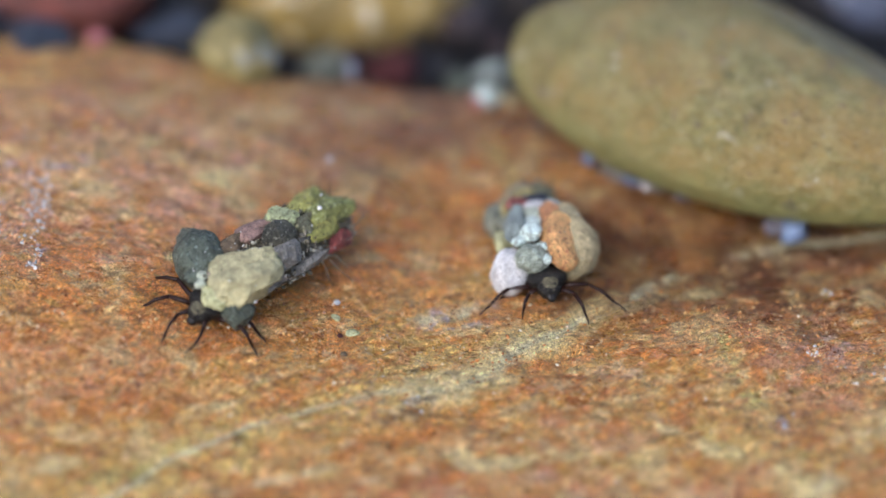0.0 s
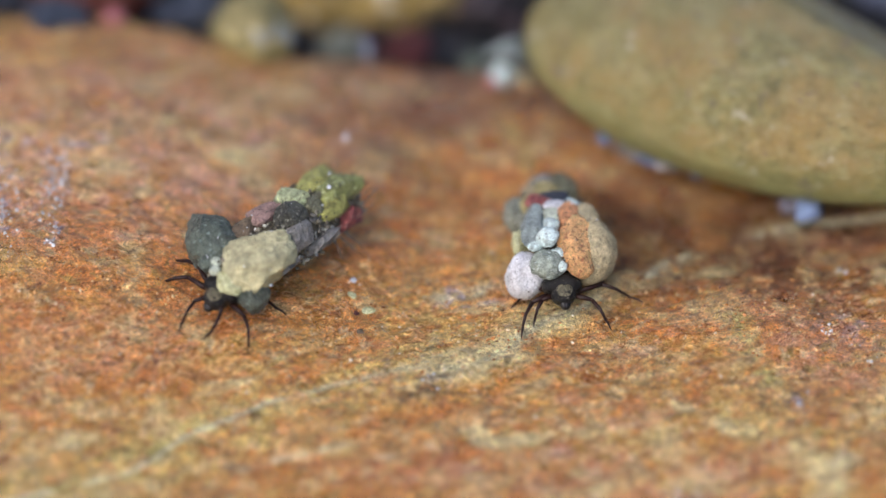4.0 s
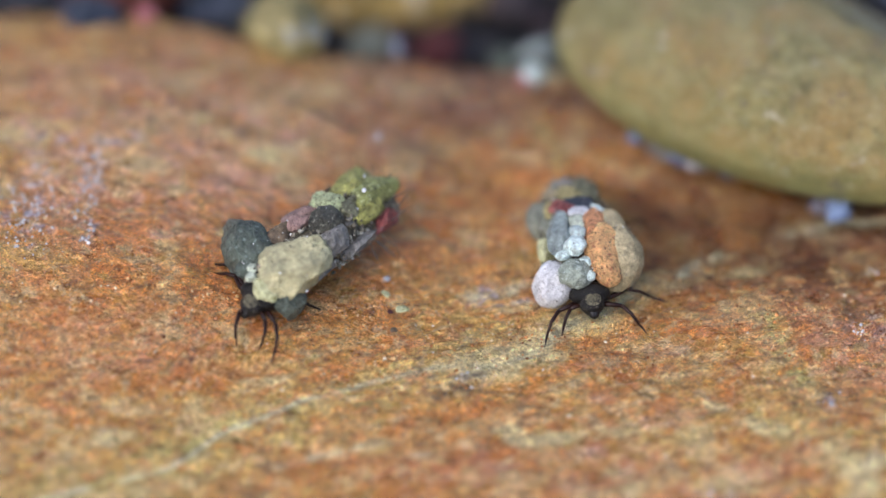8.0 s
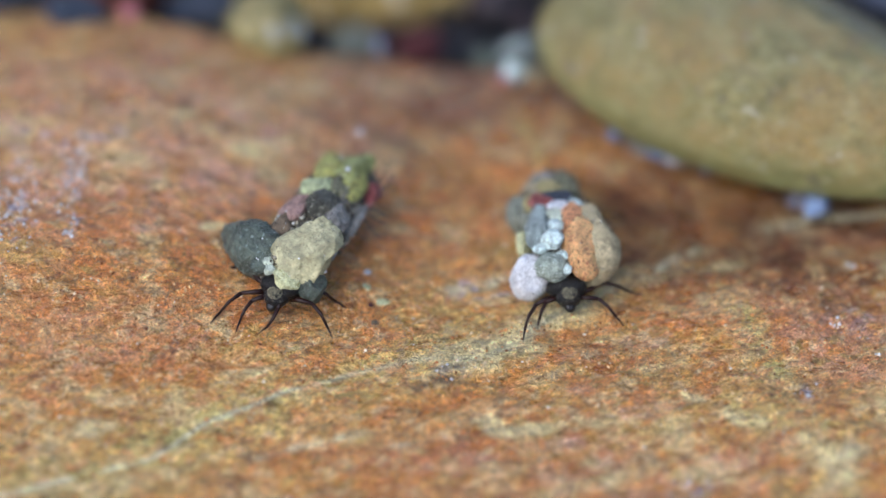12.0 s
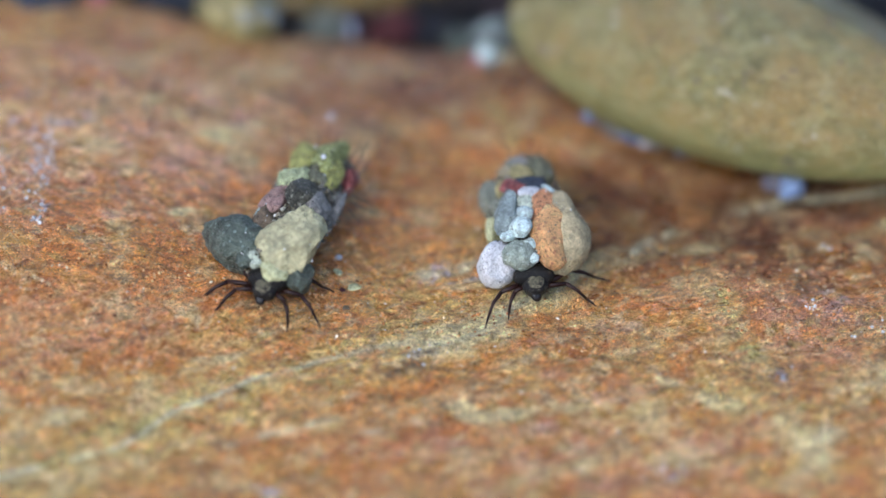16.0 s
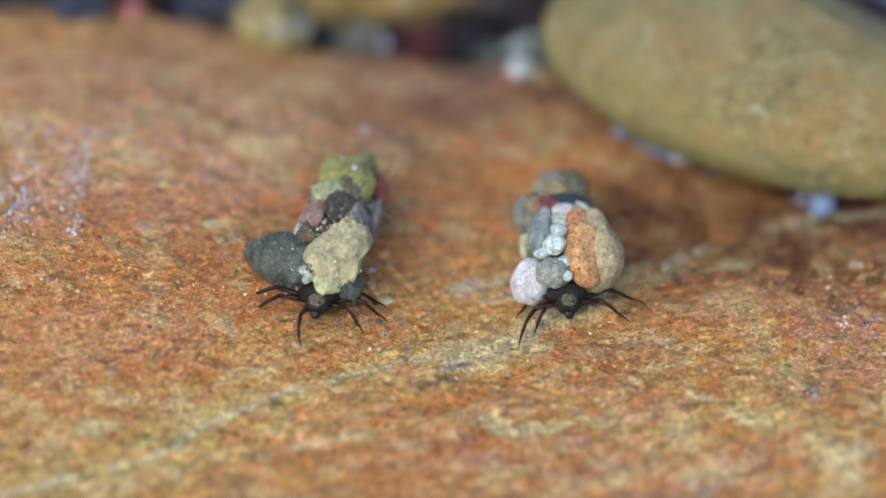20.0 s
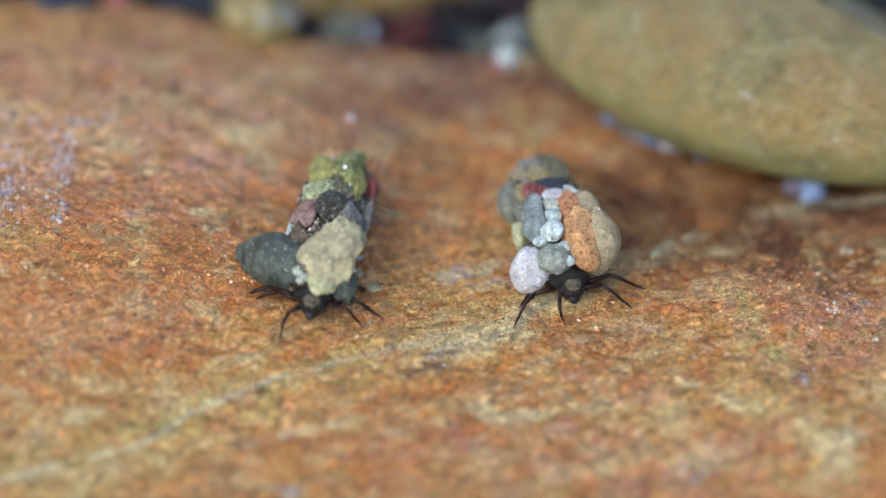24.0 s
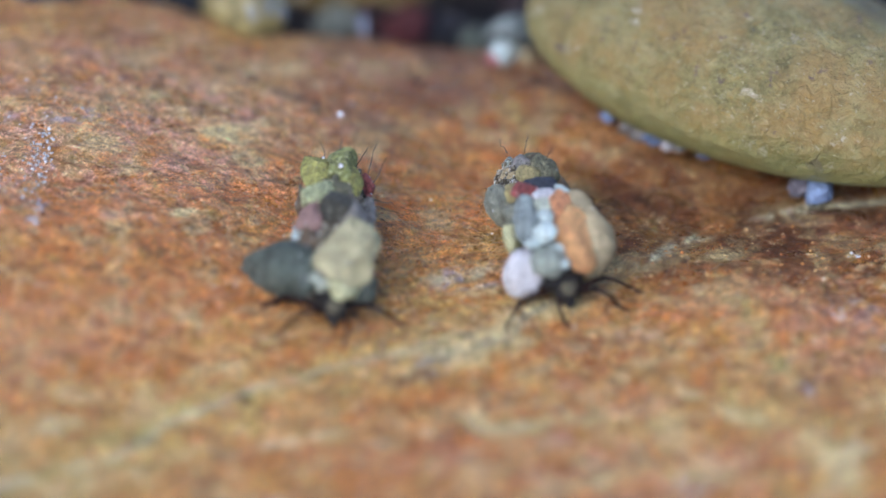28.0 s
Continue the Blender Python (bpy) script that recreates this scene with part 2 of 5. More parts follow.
M = {
    "rock": boulder_material(),
    # near-black: the shade of the gaps is put into the bed's colour
    "gravel": three("gravel_with_gap_shade", (18, 16, 16), 0.5, grain=400),
    "slate_dark": three("dark_green_grey_stone", (92, 100, 88), 0.42, specks=rgb(128, 142, 132), grain=700, rough=0.35, bump=0.0001),
    "tan": three("sandy_tan_stone", (178, 171, 130), 0.28, specks=rgb(150, 140, 104), speck_amount=0.05, grain=420, bump=0.00006, grit=0.6),
    "yellow_white": three("pale_yellow_stone", (210, 210, 160), 0.2, specks=rgb(150, 146, 90)),
    "grey_black": three("blackish_grey_stone", (78, 76, 64), 0.45, specks=rgb(160, 158, 140), rough=0.35, bump=0.0001),
    "lilac_grey": three("lilac_grey_stone", (142, 138, 130), 0.28),
    "pink_brown": three("pinkish_brown_stone", (156, 126, 114), 0.25),
    "brown": three("brown_stone", (112, 96, 74), 0.35),
    "dim_lilac": three("dull_lilac_pebble", (112, 108, 116), 0.35, grain=500),
    "white_grain": three("white_specks_and_glints", (224, 220, 216), 0.15, rough=0.2, gloss=0.6),
    "light_green": three("light_green_stone", (200, 208, 158), 0.28, specks=rgb(120, 124, 86), bump=0.00012),
    "olive_yellow": three("yellow_green_stone", (178, 176, 98), 0.40, specks=rgb(96, 98, 62), grain=700, bump=0.00012),
    "moss_grey": three("olive_grey_stone", (126, 124, 96), 0.4, specks=rgb(166, 164, 128), grain=700, bump=0.00012),
    "olive": three("olive_green_stone", (150, 154, 90), 0.46, specks=rgb(200, 204, 146), grain=700, bump=0.00012),
    "red": three("dull_red_stone", (156, 84, 80), 0.4, specks=rgb(180, 126, 118), bump=0.00012),
    "pink_red": three("pinkish_red_pebble", (176, 110, 108), 0.3),
    # darker copy of the red: the gap's shade is in its colour
    "dark_red": three("dark_red_with_shade", (84, 36, 36), 0.4),
    "white_pink": three("whitish_pebble", (220, 219, 218), 0.12, grit=0.5, specks=rgb(150, 140, 140), speck_amount=0.01),
    "grey_green": three("grey_green_stone", (154, 162, 146), 0.24, specks=rgb(190, 198, 188)),
    "white": three("white_quartz", (222, 238, 230), 0.1, rough=0.35),
    "grey": three("mid_grey_stone", (140, 150, 145), 0.26, specks=rgb(110, 114, 114)),
    "orange": three("orange_sandstone", (246, 190, 126), 0.18, specks=rgb(184, 122, 84), grain=900, bump=0.00012),
    "rust": three("rust_brown_sandstone", (226, 162, 112), 0.22, specks=rgb(140, 90, 66), grain=900, bump=0.00012),
    "blue_white": three("bluish_quartz", (160, 166, 184), 0.2),
    "pale_green": three("pale_greenish_stone", (196, 204, 182), 0.18),
    "case_specks": None,
    "shield": three("speckled_dark_chitin", (17, 15, 13), 0.5, specks=rgb(96, 90, 76), speck_size=5600, speck_amount=0.07, grain=2600, rough=0.28, gloss=0.35, bump=0.00003),
    "beige": three("beige_stone", (184, 168, 128), 0.24, specks=rgb(160, 148, 118), speck_amount=0.06),
    "teal_grey": three("teal_grey_stone", (138, 140, 122), 0.3),
    "pale_blue": three("pale_blue_stone", (208, 224, 218), 0.15),
    "blue_black": three("blue_black_stone", (54, 60, 72), 0.4),
    "yellow": three("ochre_stone", (166, 154, 104), 0.25),
    "sand": three("case_sand", (92, 84, 64), 0.5, grain=1600, specks=rgb(180, 172, 140), speck_size=2600),
    "grit": three("grey_case_grit", (132, 132, 120), 0.4, grain=1600, specks=rgb(196, 200, 190), speck_size=2600),
    "cobble": None,
    "red_brown": three("red_brown_cobble", (106, 58, 48), 0.4, grain=180),
    "ochre_cobble": three("pale_ochre_cobble", (158, 134, 74), 0.35, grain=260, specks=rgb(220, 214, 190), speck_size=760, speck_amount=0.08),
    "pebble_mixed": three("yellow_grey_pebble", (142, 130, 82), 0.5, grain=300, specks=rgb(150, 154, 150), speck_size=420, speck_amount=0.14),
    "blue_grey": three("blue_grey_pebble", (138, 156, 188), 0.3, grain=800),
    # the pale specks paint a rippled water reflection onto the stone
    "slate_blue": three("blue_slate_with_reflection", (104, 112, 134), 0.5, grain=260, specks=rgb(190, 196, 210), speck_size=420, speck_amount=0.2),
    "chitin": plain("black_chitin", rgb(24, 20, 18), 0.36, 0.35),
    "chitin_leg": plain("dark_brown_leg", rgb(38, 19, 13), 0.40, 0.25),
    "face": three("olive_grey_face", (120, 114, 90), 0.6, specks=rgb(30, 26, 22), speck_size=4200, speck_amount=0.2, grain=2200, rough=0.35, gloss=0.4),
    "hair": plain("grey_algae", rgb(128, 120, 104), 0.7, 0.2, alpha=0.55),
    "bubble": plain("white_bubble", rgb(225, 222, 228), 0.15, 0.8),
    "flake": plain("white_flake", rgb(196, 194, 206), 0.6, 0.3, alpha=0.5),
    "grain": three("quartz_grains", (214, 200, 186), 0.3, rough=0.3, gloss=0.6),
}


def cobble_material():
    """Olive-ochre river cobble: fine mottling, orange and purple-brown patches, pale scratches, a green algae rim by the water line."""
    m = mineral("olive_ochre_cobble", rgb(103, 96, 56), rgb(135, 127, 78), rgb(158, 150, 106), grain=420, grit=0.5, rough=0.34, bump=0.00012,
                specks=rgb(163, 154, 113), speck_size=2300, speck_amount=0.03, gloss=0.35)
    nt = m.node_tree
    bsdf = nt.nodes["Principled BSDF"]
    out = bsdf.inputs["Base Color"].links[0].from_socket
    tc = nt.nodes.new("ShaderNodeTexCoord").outputs["Object"]

    def patch(scale, lo, hi, top, dx, stretch=1.0, turn=0.0, distort=0.3):
        q = nt.nodes.new("ShaderNodeMapping")
        q.vector_type = "TEXTURE"
        q.inputs["Location"].default_value = (dx, dx * 0.6, 0)
        q.inputs["Rotation"].default_value = (0, 0, radians(turn))
        q.inputs["Scale"].default_value = (stretch, 1, 1)
        nt.links.new(tc, q.inputs["Vector"])
        r = ramp_node(nt, [(lo, (0, 0, 0, 1)), (hi, (top, top, top, 1))])
        nt.links.new(noise_node(nt, q.outputs[0], scale, 7, 0.68, distort), r.inputs[0])
        return r.outputs[0]

    out = mixed(nt, patch(110, 0.42, 0.62, 0.55, 0.2), out, rgb(145, 130, 76))
    out = mixed(nt, patch(190, 0.46, 0.60, 0.7, 0.5), out, rgb(154, 125, 73))
    out = mixed(nt, patch(300, 0.52, 0.66, 0.6, 0.9), out, rgb(168, 159, 108))
    out = mixed(nt, patch(900, 0.52, 0.64, 0.4, 1.1), out, rgb(158, 141, 95))
    out = mixed(nt, patch(1000, 0.53, 0.64, 0.4, 2.3), out, rgb(159, 127, 60))
    out = mixed(nt, patch(620, 0.56, 0.66, 0.5, 1.4), out, rgb(99, 89, 54))
    out = mixed(nt, patch(2400, 0.60, 0.66, 0.6, 2.9), out, rgb(173, 168, 140))
    # a few purple-brown spots
    out = mixed(nt, patch(480, 0.61, 0.67, 0.8, 0.7), out, rgb(99, 81, 80))
    # pale worn spots on the top
    out = mixed(nt, patch(330, 0.62, 0.68, 0.75, 2.6), out, rgb(196, 186, 164))
    # short pale scratches, in places
    lines = patch(900, 0.60, 0.70, 0.5, 1.7, 2.6, -14, 0.3)
    zone = patch(60, 0.46, 0.58, 1.0, 1.9)
    out = mixed(nt, mixed(nt, 1.0, lines, zone, "MULTIPLY"), out, rgb(195, 190, 167))
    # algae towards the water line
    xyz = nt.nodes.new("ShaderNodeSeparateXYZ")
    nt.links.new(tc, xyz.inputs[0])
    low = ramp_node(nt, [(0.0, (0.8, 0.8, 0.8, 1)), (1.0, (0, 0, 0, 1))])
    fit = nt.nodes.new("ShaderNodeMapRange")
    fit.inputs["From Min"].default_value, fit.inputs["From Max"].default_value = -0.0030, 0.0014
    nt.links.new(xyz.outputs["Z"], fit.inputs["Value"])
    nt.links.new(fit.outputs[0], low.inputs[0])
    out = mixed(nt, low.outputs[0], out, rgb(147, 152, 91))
    nt.links.new(out, bsdf.inputs["Base Color"])
    return m


def grain_material(name, colours):
    """Sand grains, each of its own colour."""
    m = bpy.data.materials.new(name)
    m.use_nodes = True
    nt = m.node_tree
    bsdf = nt.nodes["Principled BSDF"]
    pick = nt.nodes.new("ShaderNodeNewGeometry").outputs["Random Per Island"]
    r = ramp_node(nt, [(p, rgb(*c)) for p, c in zip((0.0, 0.35, 0.6, 0.75, 0.9, 1.0), colours)])
    nt.links.new(pick, r.inputs[0])
    nt.links.new(r.outputs[0], bsdf.inputs["Base Color"])
    bsdf.inputs["Roughness"].default_value = 0.25
    return m


def gravel_material():
    """Loose gravel, each stone of its own dull colour, darkened for the shade of the gap."""
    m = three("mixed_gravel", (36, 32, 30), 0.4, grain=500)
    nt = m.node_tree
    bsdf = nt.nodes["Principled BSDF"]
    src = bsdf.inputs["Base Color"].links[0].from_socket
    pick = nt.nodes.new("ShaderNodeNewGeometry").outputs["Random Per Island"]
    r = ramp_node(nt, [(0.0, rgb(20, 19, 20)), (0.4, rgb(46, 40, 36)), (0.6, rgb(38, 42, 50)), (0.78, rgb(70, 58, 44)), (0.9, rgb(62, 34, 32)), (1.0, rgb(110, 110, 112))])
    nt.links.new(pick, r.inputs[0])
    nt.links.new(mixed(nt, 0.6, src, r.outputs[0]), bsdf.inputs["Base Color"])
    return m


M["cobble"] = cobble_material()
M["grain"] = grain_material("mixed_sand_grains", ((96, 58, 34), (186, 122, 66), (208, 146, 82), (214, 166, 100), (220, 186, 130), (226, 214, 190)))
M["case_specks"] = grain_material("grains_and_glints_on_case", ((40, 38, 32), (84, 84, 72), (120, 122, 108), (156, 156, 140), (200, 204, 200), (245, 245, 245)))
M["joint_sand"] = grain_material("sand_between_stones", ((52, 48, 40), (96, 90, 74), (122, 114, 94), (140, 132, 112), (168, 164, 146), (206, 204, 194)))
M["loose_gravel"] = gravel_material()


# ---- shape helpers ----
def lattice(ix, iy, seed):
    h = (ix.astype(np.int64) * 374761393 + iy.astype(np.int64) * 668265263 + seed * 974711) & 0xFFFFFFFF
    h = ((h ^ (h >> 13)) * 1274126177) & 0xFFFFFFFF
    return ((h ^ (h >> 16)) & 0xFFFF) / 65535.0


def vnoise(x, y, seed=0):
    """Smooth value noise on arrays, 0 to 1."""
    ix, iy = np.floor(x), np.floor(y)
    fx, fy = x - ix, y - iy
    fx, fy = fx * fx * (3 - 2 * fx), fy * fy * (3 - 2 * fy)
    a, b = lattice(ix, iy, seed), lattice(ix + 1, iy, seed)
    c, d = lattice(ix, iy + 1, seed), lattice(ix + 1, iy + 1, seed)
    return (a + (b - a) * fx) * (1 - fy) + (c + (d - c) * fx) * fy


def fbm(x, y, size, octaves=4, seed=0):
    total, amp, norm = 0, 1.0, 0
    for o in range(octaves):
        total = total + amp * vnoise(x / size * 2**o + 17.3 * o, y / size * 2**o + 5.1 * o, seed + o)
        norm, amp = norm + amp, amp * 0.55
    return total / norm


def smooth(e0, e1, v):
    t = np.clip((v - e0) / (e1 - e0), 0, 1)
    return t * t * (3 - 2 * t)


def mesh_from(name, verts, faces, material, shade=True):
    me = bpy.data.meshes.new(name)
    me.from_pydata([tuple(v) for v in verts], [], [tuple(f) for f in faces])
    me.materials.append(material)
    if shade:
        me.polygons.foreach_set("use_smooth", [True] * len(me.polygons))
    me.update()
    return me


ICO = {}


def ico(level):
    if level not in ICO:
        bm = bmesh.new()
        bmesh.ops.create_icosphere(bm, subdivisions=level, radius=1.0)
        bm.verts.ensure_lookup_table()
        ICO[level] = (np.array([v.co[:] for v in bm.verts]), [[v.index for v in f.verts] for f in bm.faces])
        bm.free()
    return ICO[level]


def stone_mesh(name, size, material, seed, facets=6, cut=0.78, rough=0.05, level=4, taper=0.0, worn=None):
    """A pebble: an ellipsoid of the half sizes (mm), narrowing to one end by taper, broken or worn flat on some sides and uneven."""
    rnd = random.Random(seed)
    v, faces = ico(level)
    v = v.copy()
    off = Vector((seed * 3.7, seed * 1.3, 0.5))
    for _ in range(facets):
        n = np.array(Vector((rnd.gauss(0, 1), rnd.gauss(0, 1), rnd.gauss(0, 1))).normalized())
        over = np.maximum(v @ n - (cut + rnd.uniform(-0.04, 0.16)), 0) * 0.97
        v -= over[:, None] * n
    if worn:
        n = np.array(worn[:3])
        over = np.maximum(v @ n - worn[3], 0)
        v -= (over * over / (over + 0.14))[:, None] * n
    if facets > 4:
        v *= 1.08
    amp = np.array([1 + rough * (2.0 * noise.noise(Vector(p) * 1.3 + off) + 1.2 * noise.noise(Vector(p) * 3.1 + off) + 0.8 * noise.noise(Vector(p) * 7.5 + off) + 0.5 * noise.noise(Vector(p) * 14 + off) + 0.35 * noise.noise(Vector(p) * 27 + off)) for p in v])
    v = v * amp[:, None]
    v[:, 1:] *= (1 + taper * np.minimum(v[:, :1], 0.3))
    return mesh_from(name, v * np.array(size) * MM, faces, material)


def tube_mesh(name, points, radii, material, n=8):
    """A round tube through points (mm) with the radii (mm), its ends closed."""
    pts = [Vector(p) * MM for p in points]
    verts, faces = [], []
    for i, p in enumerate(pts):
        d = (pts[min(i + 1, len(pts) - 1)] - pts[max(i - 1, 0)]).normalized()
        a = d.orthogonal().normalized() if i == 0 else (a - d * a.dot(d)).normalized()
        b = d.cross(a)
        for k in range(n):
            t = 2 * math.pi * k / n
            verts.append(p + (a * math.cos(t) + b * math.sin(t)) * radii[i] * MM)
    for i in range(len(pts) - 1):
        for k in range(n):
            faces.append((i * n + k, i * n + (k + 1) % n, (i + 1) * n + (k + 1) % n, (i + 1) * n + k))
    faces.append(tuple(range(n))[::-1])
    faces.append(tuple((len(pts) - 1) * n + k for k in range(n)))
    return mesh_from(name, verts, faces, material)


def part(name, mesh, parent, m=None, label=""):
    ob = new(name, mesh)
    ob.parent = parent
    if m is not None:
        ob.matrix_basis = m
    return tagged(ob, label=label)


def at(x, y, z, rx=0, ry=0, rz=0):
    return pose(x * MM, y * MM, z * MM, rx, ry, rz)


# ---- the boulder and the bed ----
VEIN = [(-46, -29.5), (-29.3, -25.7), (-24, -23.7), (-19.9, -21.9), (-16, -18.3), (-10.8, -14.9), (-6.5, -13.2), (-2.2, -12.0), (2.4, -11.6), (5.1, -9.3), (7.1, -6.9),
        (11.9, -3.8), (17.5, 0.2), (21.3, 1.9), (26.2, 3.8), (46, 7)]
CRACK = [(-2.2, -17.4), (-2.4, -16.0), (-2.1, -14.6), (-1.0, -13.1), (0.6, -12.4)]
EDGE = [(-90, 40), (-34, 33), (-26, 30.2), (-17, 27.6), (-11, 26), (-4, 25.4), (2, 24.4), (8, 23.6), (16, 28), (28, 36), (90, 50)]
BAND = [(14, 3), (17, -2), (18.5, -4.5), (20.2, -7), (21.1, -10), (21.8, -13), (23.4, -16.4), (24.7, -20), (25.6, -25)]
BED = -6.0


def to_line(x, y, line):
    """Distance from each place to a line of points, and how far along it that is."""
    best, along = np.full(x.shape, 1e9), np.zeros(x.shape)
    for i, ((ax, ay), (bx, by)) in enumerate(zip(line, line[1:])):
        dx, dy = bx - ax, by - ay
        t = np.clip(((x - ax) * dx + (y - ay) * dy) / (dx * dx + dy * dy), 0, 1)
        d = np.hypot(x - ax - t * dx, y - ay - t * dy)
        along = np.where(d < best, i + t, along)
        best = np.minimum(best, d)
    return best, along


def arch(y):
    """The boulder's broad curve: level under the larvae, falling away before and behind them (mm)."""
    return -0.006 * np.clip(np.abs(np.clip(y, -45, 45)) - 8, 0, None) ** 2


def swell(x, y):
    """The boulder leans: it stands higher under one larva and lower under the big cobble (mm)."""
    return 4.4 * smooth(4, -30, x) * smooth(-22, -2, y) - 1.8 * smooth(11, 26, x) * smooth(-4, 9, y)


def lay(x, y, z):
    """Where a place that was plotted on a level plane comes to lie on the curved rock, along the slanting view."""
    q = y
    for _ in range(40):
        q = 0.5 * q + 0.5 * (y - 1.28 * (arch(q) + swell(x, q)))
    return x, q, z + arch(q) + swell(x, q)


def warped(x, y):
    """A slight waver for the veins."""
    return x + (fbm(x, y, 2.4, 3, 31) - 0.5) * 0.7, y + (fbm(x, y, 2.4, 3, 37) - 0.5) * 0.7


def rock_height(x, y):
    """The boulder's surface in mm."""
    rise = arch(y) + swell(x, y)
    y = y + 1.28 * rise
    z = (fbm(x, y, 26, 3, 3) - 0.5) * 1.6 + (fbm(x, y, 6, 3, 9) - 0.5) * 0.75
    z = z + (flow(x, y) - 0.5) * 0.75
    # a shallow hollow runs slantwise behind the middle, a swell lies before it
    u = (x - 9) * 0.91 - (y - 8) * 0.42
    w = (x - 9) * 0.42 + (y - 8) * 0.91
    z = z - 2.0 * np.exp(-(w / 4.5) ** 2 - (u / 13) ** 2) + 0.8 * np.exp(-((x - 22) / 12) ** 2 - ((y + 6) / 6) ** 2) + 0.9 * np.exp(-((x + 20) / 14) ** 2 - ((y - 16) / 6) ** 2)
    near = np.maximum(np.exp(-(((x + 10) / 8) ** 4 + ((y + 2) / 8) ** 4)), np.exp(-(((x - 8) / 6) ** 4 + ((y + 1) / 8) ** 4)))
    z = z * (1 - 0.8 * near)
    # the granular skin of the rock
    z = z + (fbm(x * 0.8, y, 1.4, 3, 21) - 0.5) * 0.5 + (fbm(x * 0.8, y, 0.6, 2, 27) - 0.5) * 0.26
    z = z - 0.0006 * (x * x) * smooth(25, 60, np.abs(x)) - 0.0008 * (y + 10) ** 2 * smooth(-15, -50, y)
    seen = y + 1.28 * z
    wx, wy = warped(x, seen)
    dv, along = to_line(wx, wy, VEIN)
    z = z - 0.12 * smooth(6.0, 7.4, along) * np.exp(-(dv / 0.25) ** 2) + 0.08 * np.exp(-((dv - 1.0) / 0.6) ** 2)
    dc, _ = to_line(x, seen, CRACK)
    z = z - 0.16 * np.exp(-(dc / 0.35) ** 2)
    ex, ey = np.array(EDGE).T
    over = y + (fbm(x, y, 7, 3, 41) - 0.5) * 3 - (np.interp(x, ex, ey) - 2.5)
    z = z - 0.10 * np.clip(over, 0, None) ** 2
    r = np.hypot(x / 62, (y + 6) / 48)
    z = z - 14 * smooth(0.9, 1.5, r)
    return np.maximum(z + rise, BED - 8)


def spread(lo, hi, step, far, n=16):
    """Even steps from lo to hi and growing ones out to the far limits."""
    grow = np.linspace(0, 1, n + 1)[1:] ** 1.6
    return np.r_[(lo - (lo - far[0]) * grow)[::-1], np.arange(lo, hi, step), hi + (far[1] - hi) * grow]


def blob(x, y, cx, cy, rx, ry, turn=0.0, seed=0, ragged=0.9):
    """A soft ragged stain, broken up by finer patches."""
    c, s = math.cos(radians(turn)), math.sin(radians(turn))
    u, w = (x - cx) * c + (y - cy) * s, -(x - cx) * s + (y - cy) * c
    d = np.hypot(u / rx, w / ry) + (fbm(x, y, 2.2, 5, seed + 50) - 0.5) * 2 * ragged
    return smooth(1.35, 0.35, d) * (0.35 + 0.65 * smooth(0.36, 0.60, fbm(x, y, 0.9, 3, seed + 150)))


def flow(x, y):
    """Streaks of the rock: along the vein in front, the other way behind."""
    def streaks(turn, seed):
        c, s = math.cos(radians(turn)), math.sin(radians(turn))
        u, w = x * c + y * s, -x * s + y * c
        w = w + (fbm(x, y, 9, 2, seed + 7) - 0.5) * 3
        return fbm(u * 0.22, w, 1.5, 4, seed)
    t = smooth(-7, 6, y - 0.25 * x)
    return streaks(24, 201) * (1 - t) + streaks(-24, 211) * t


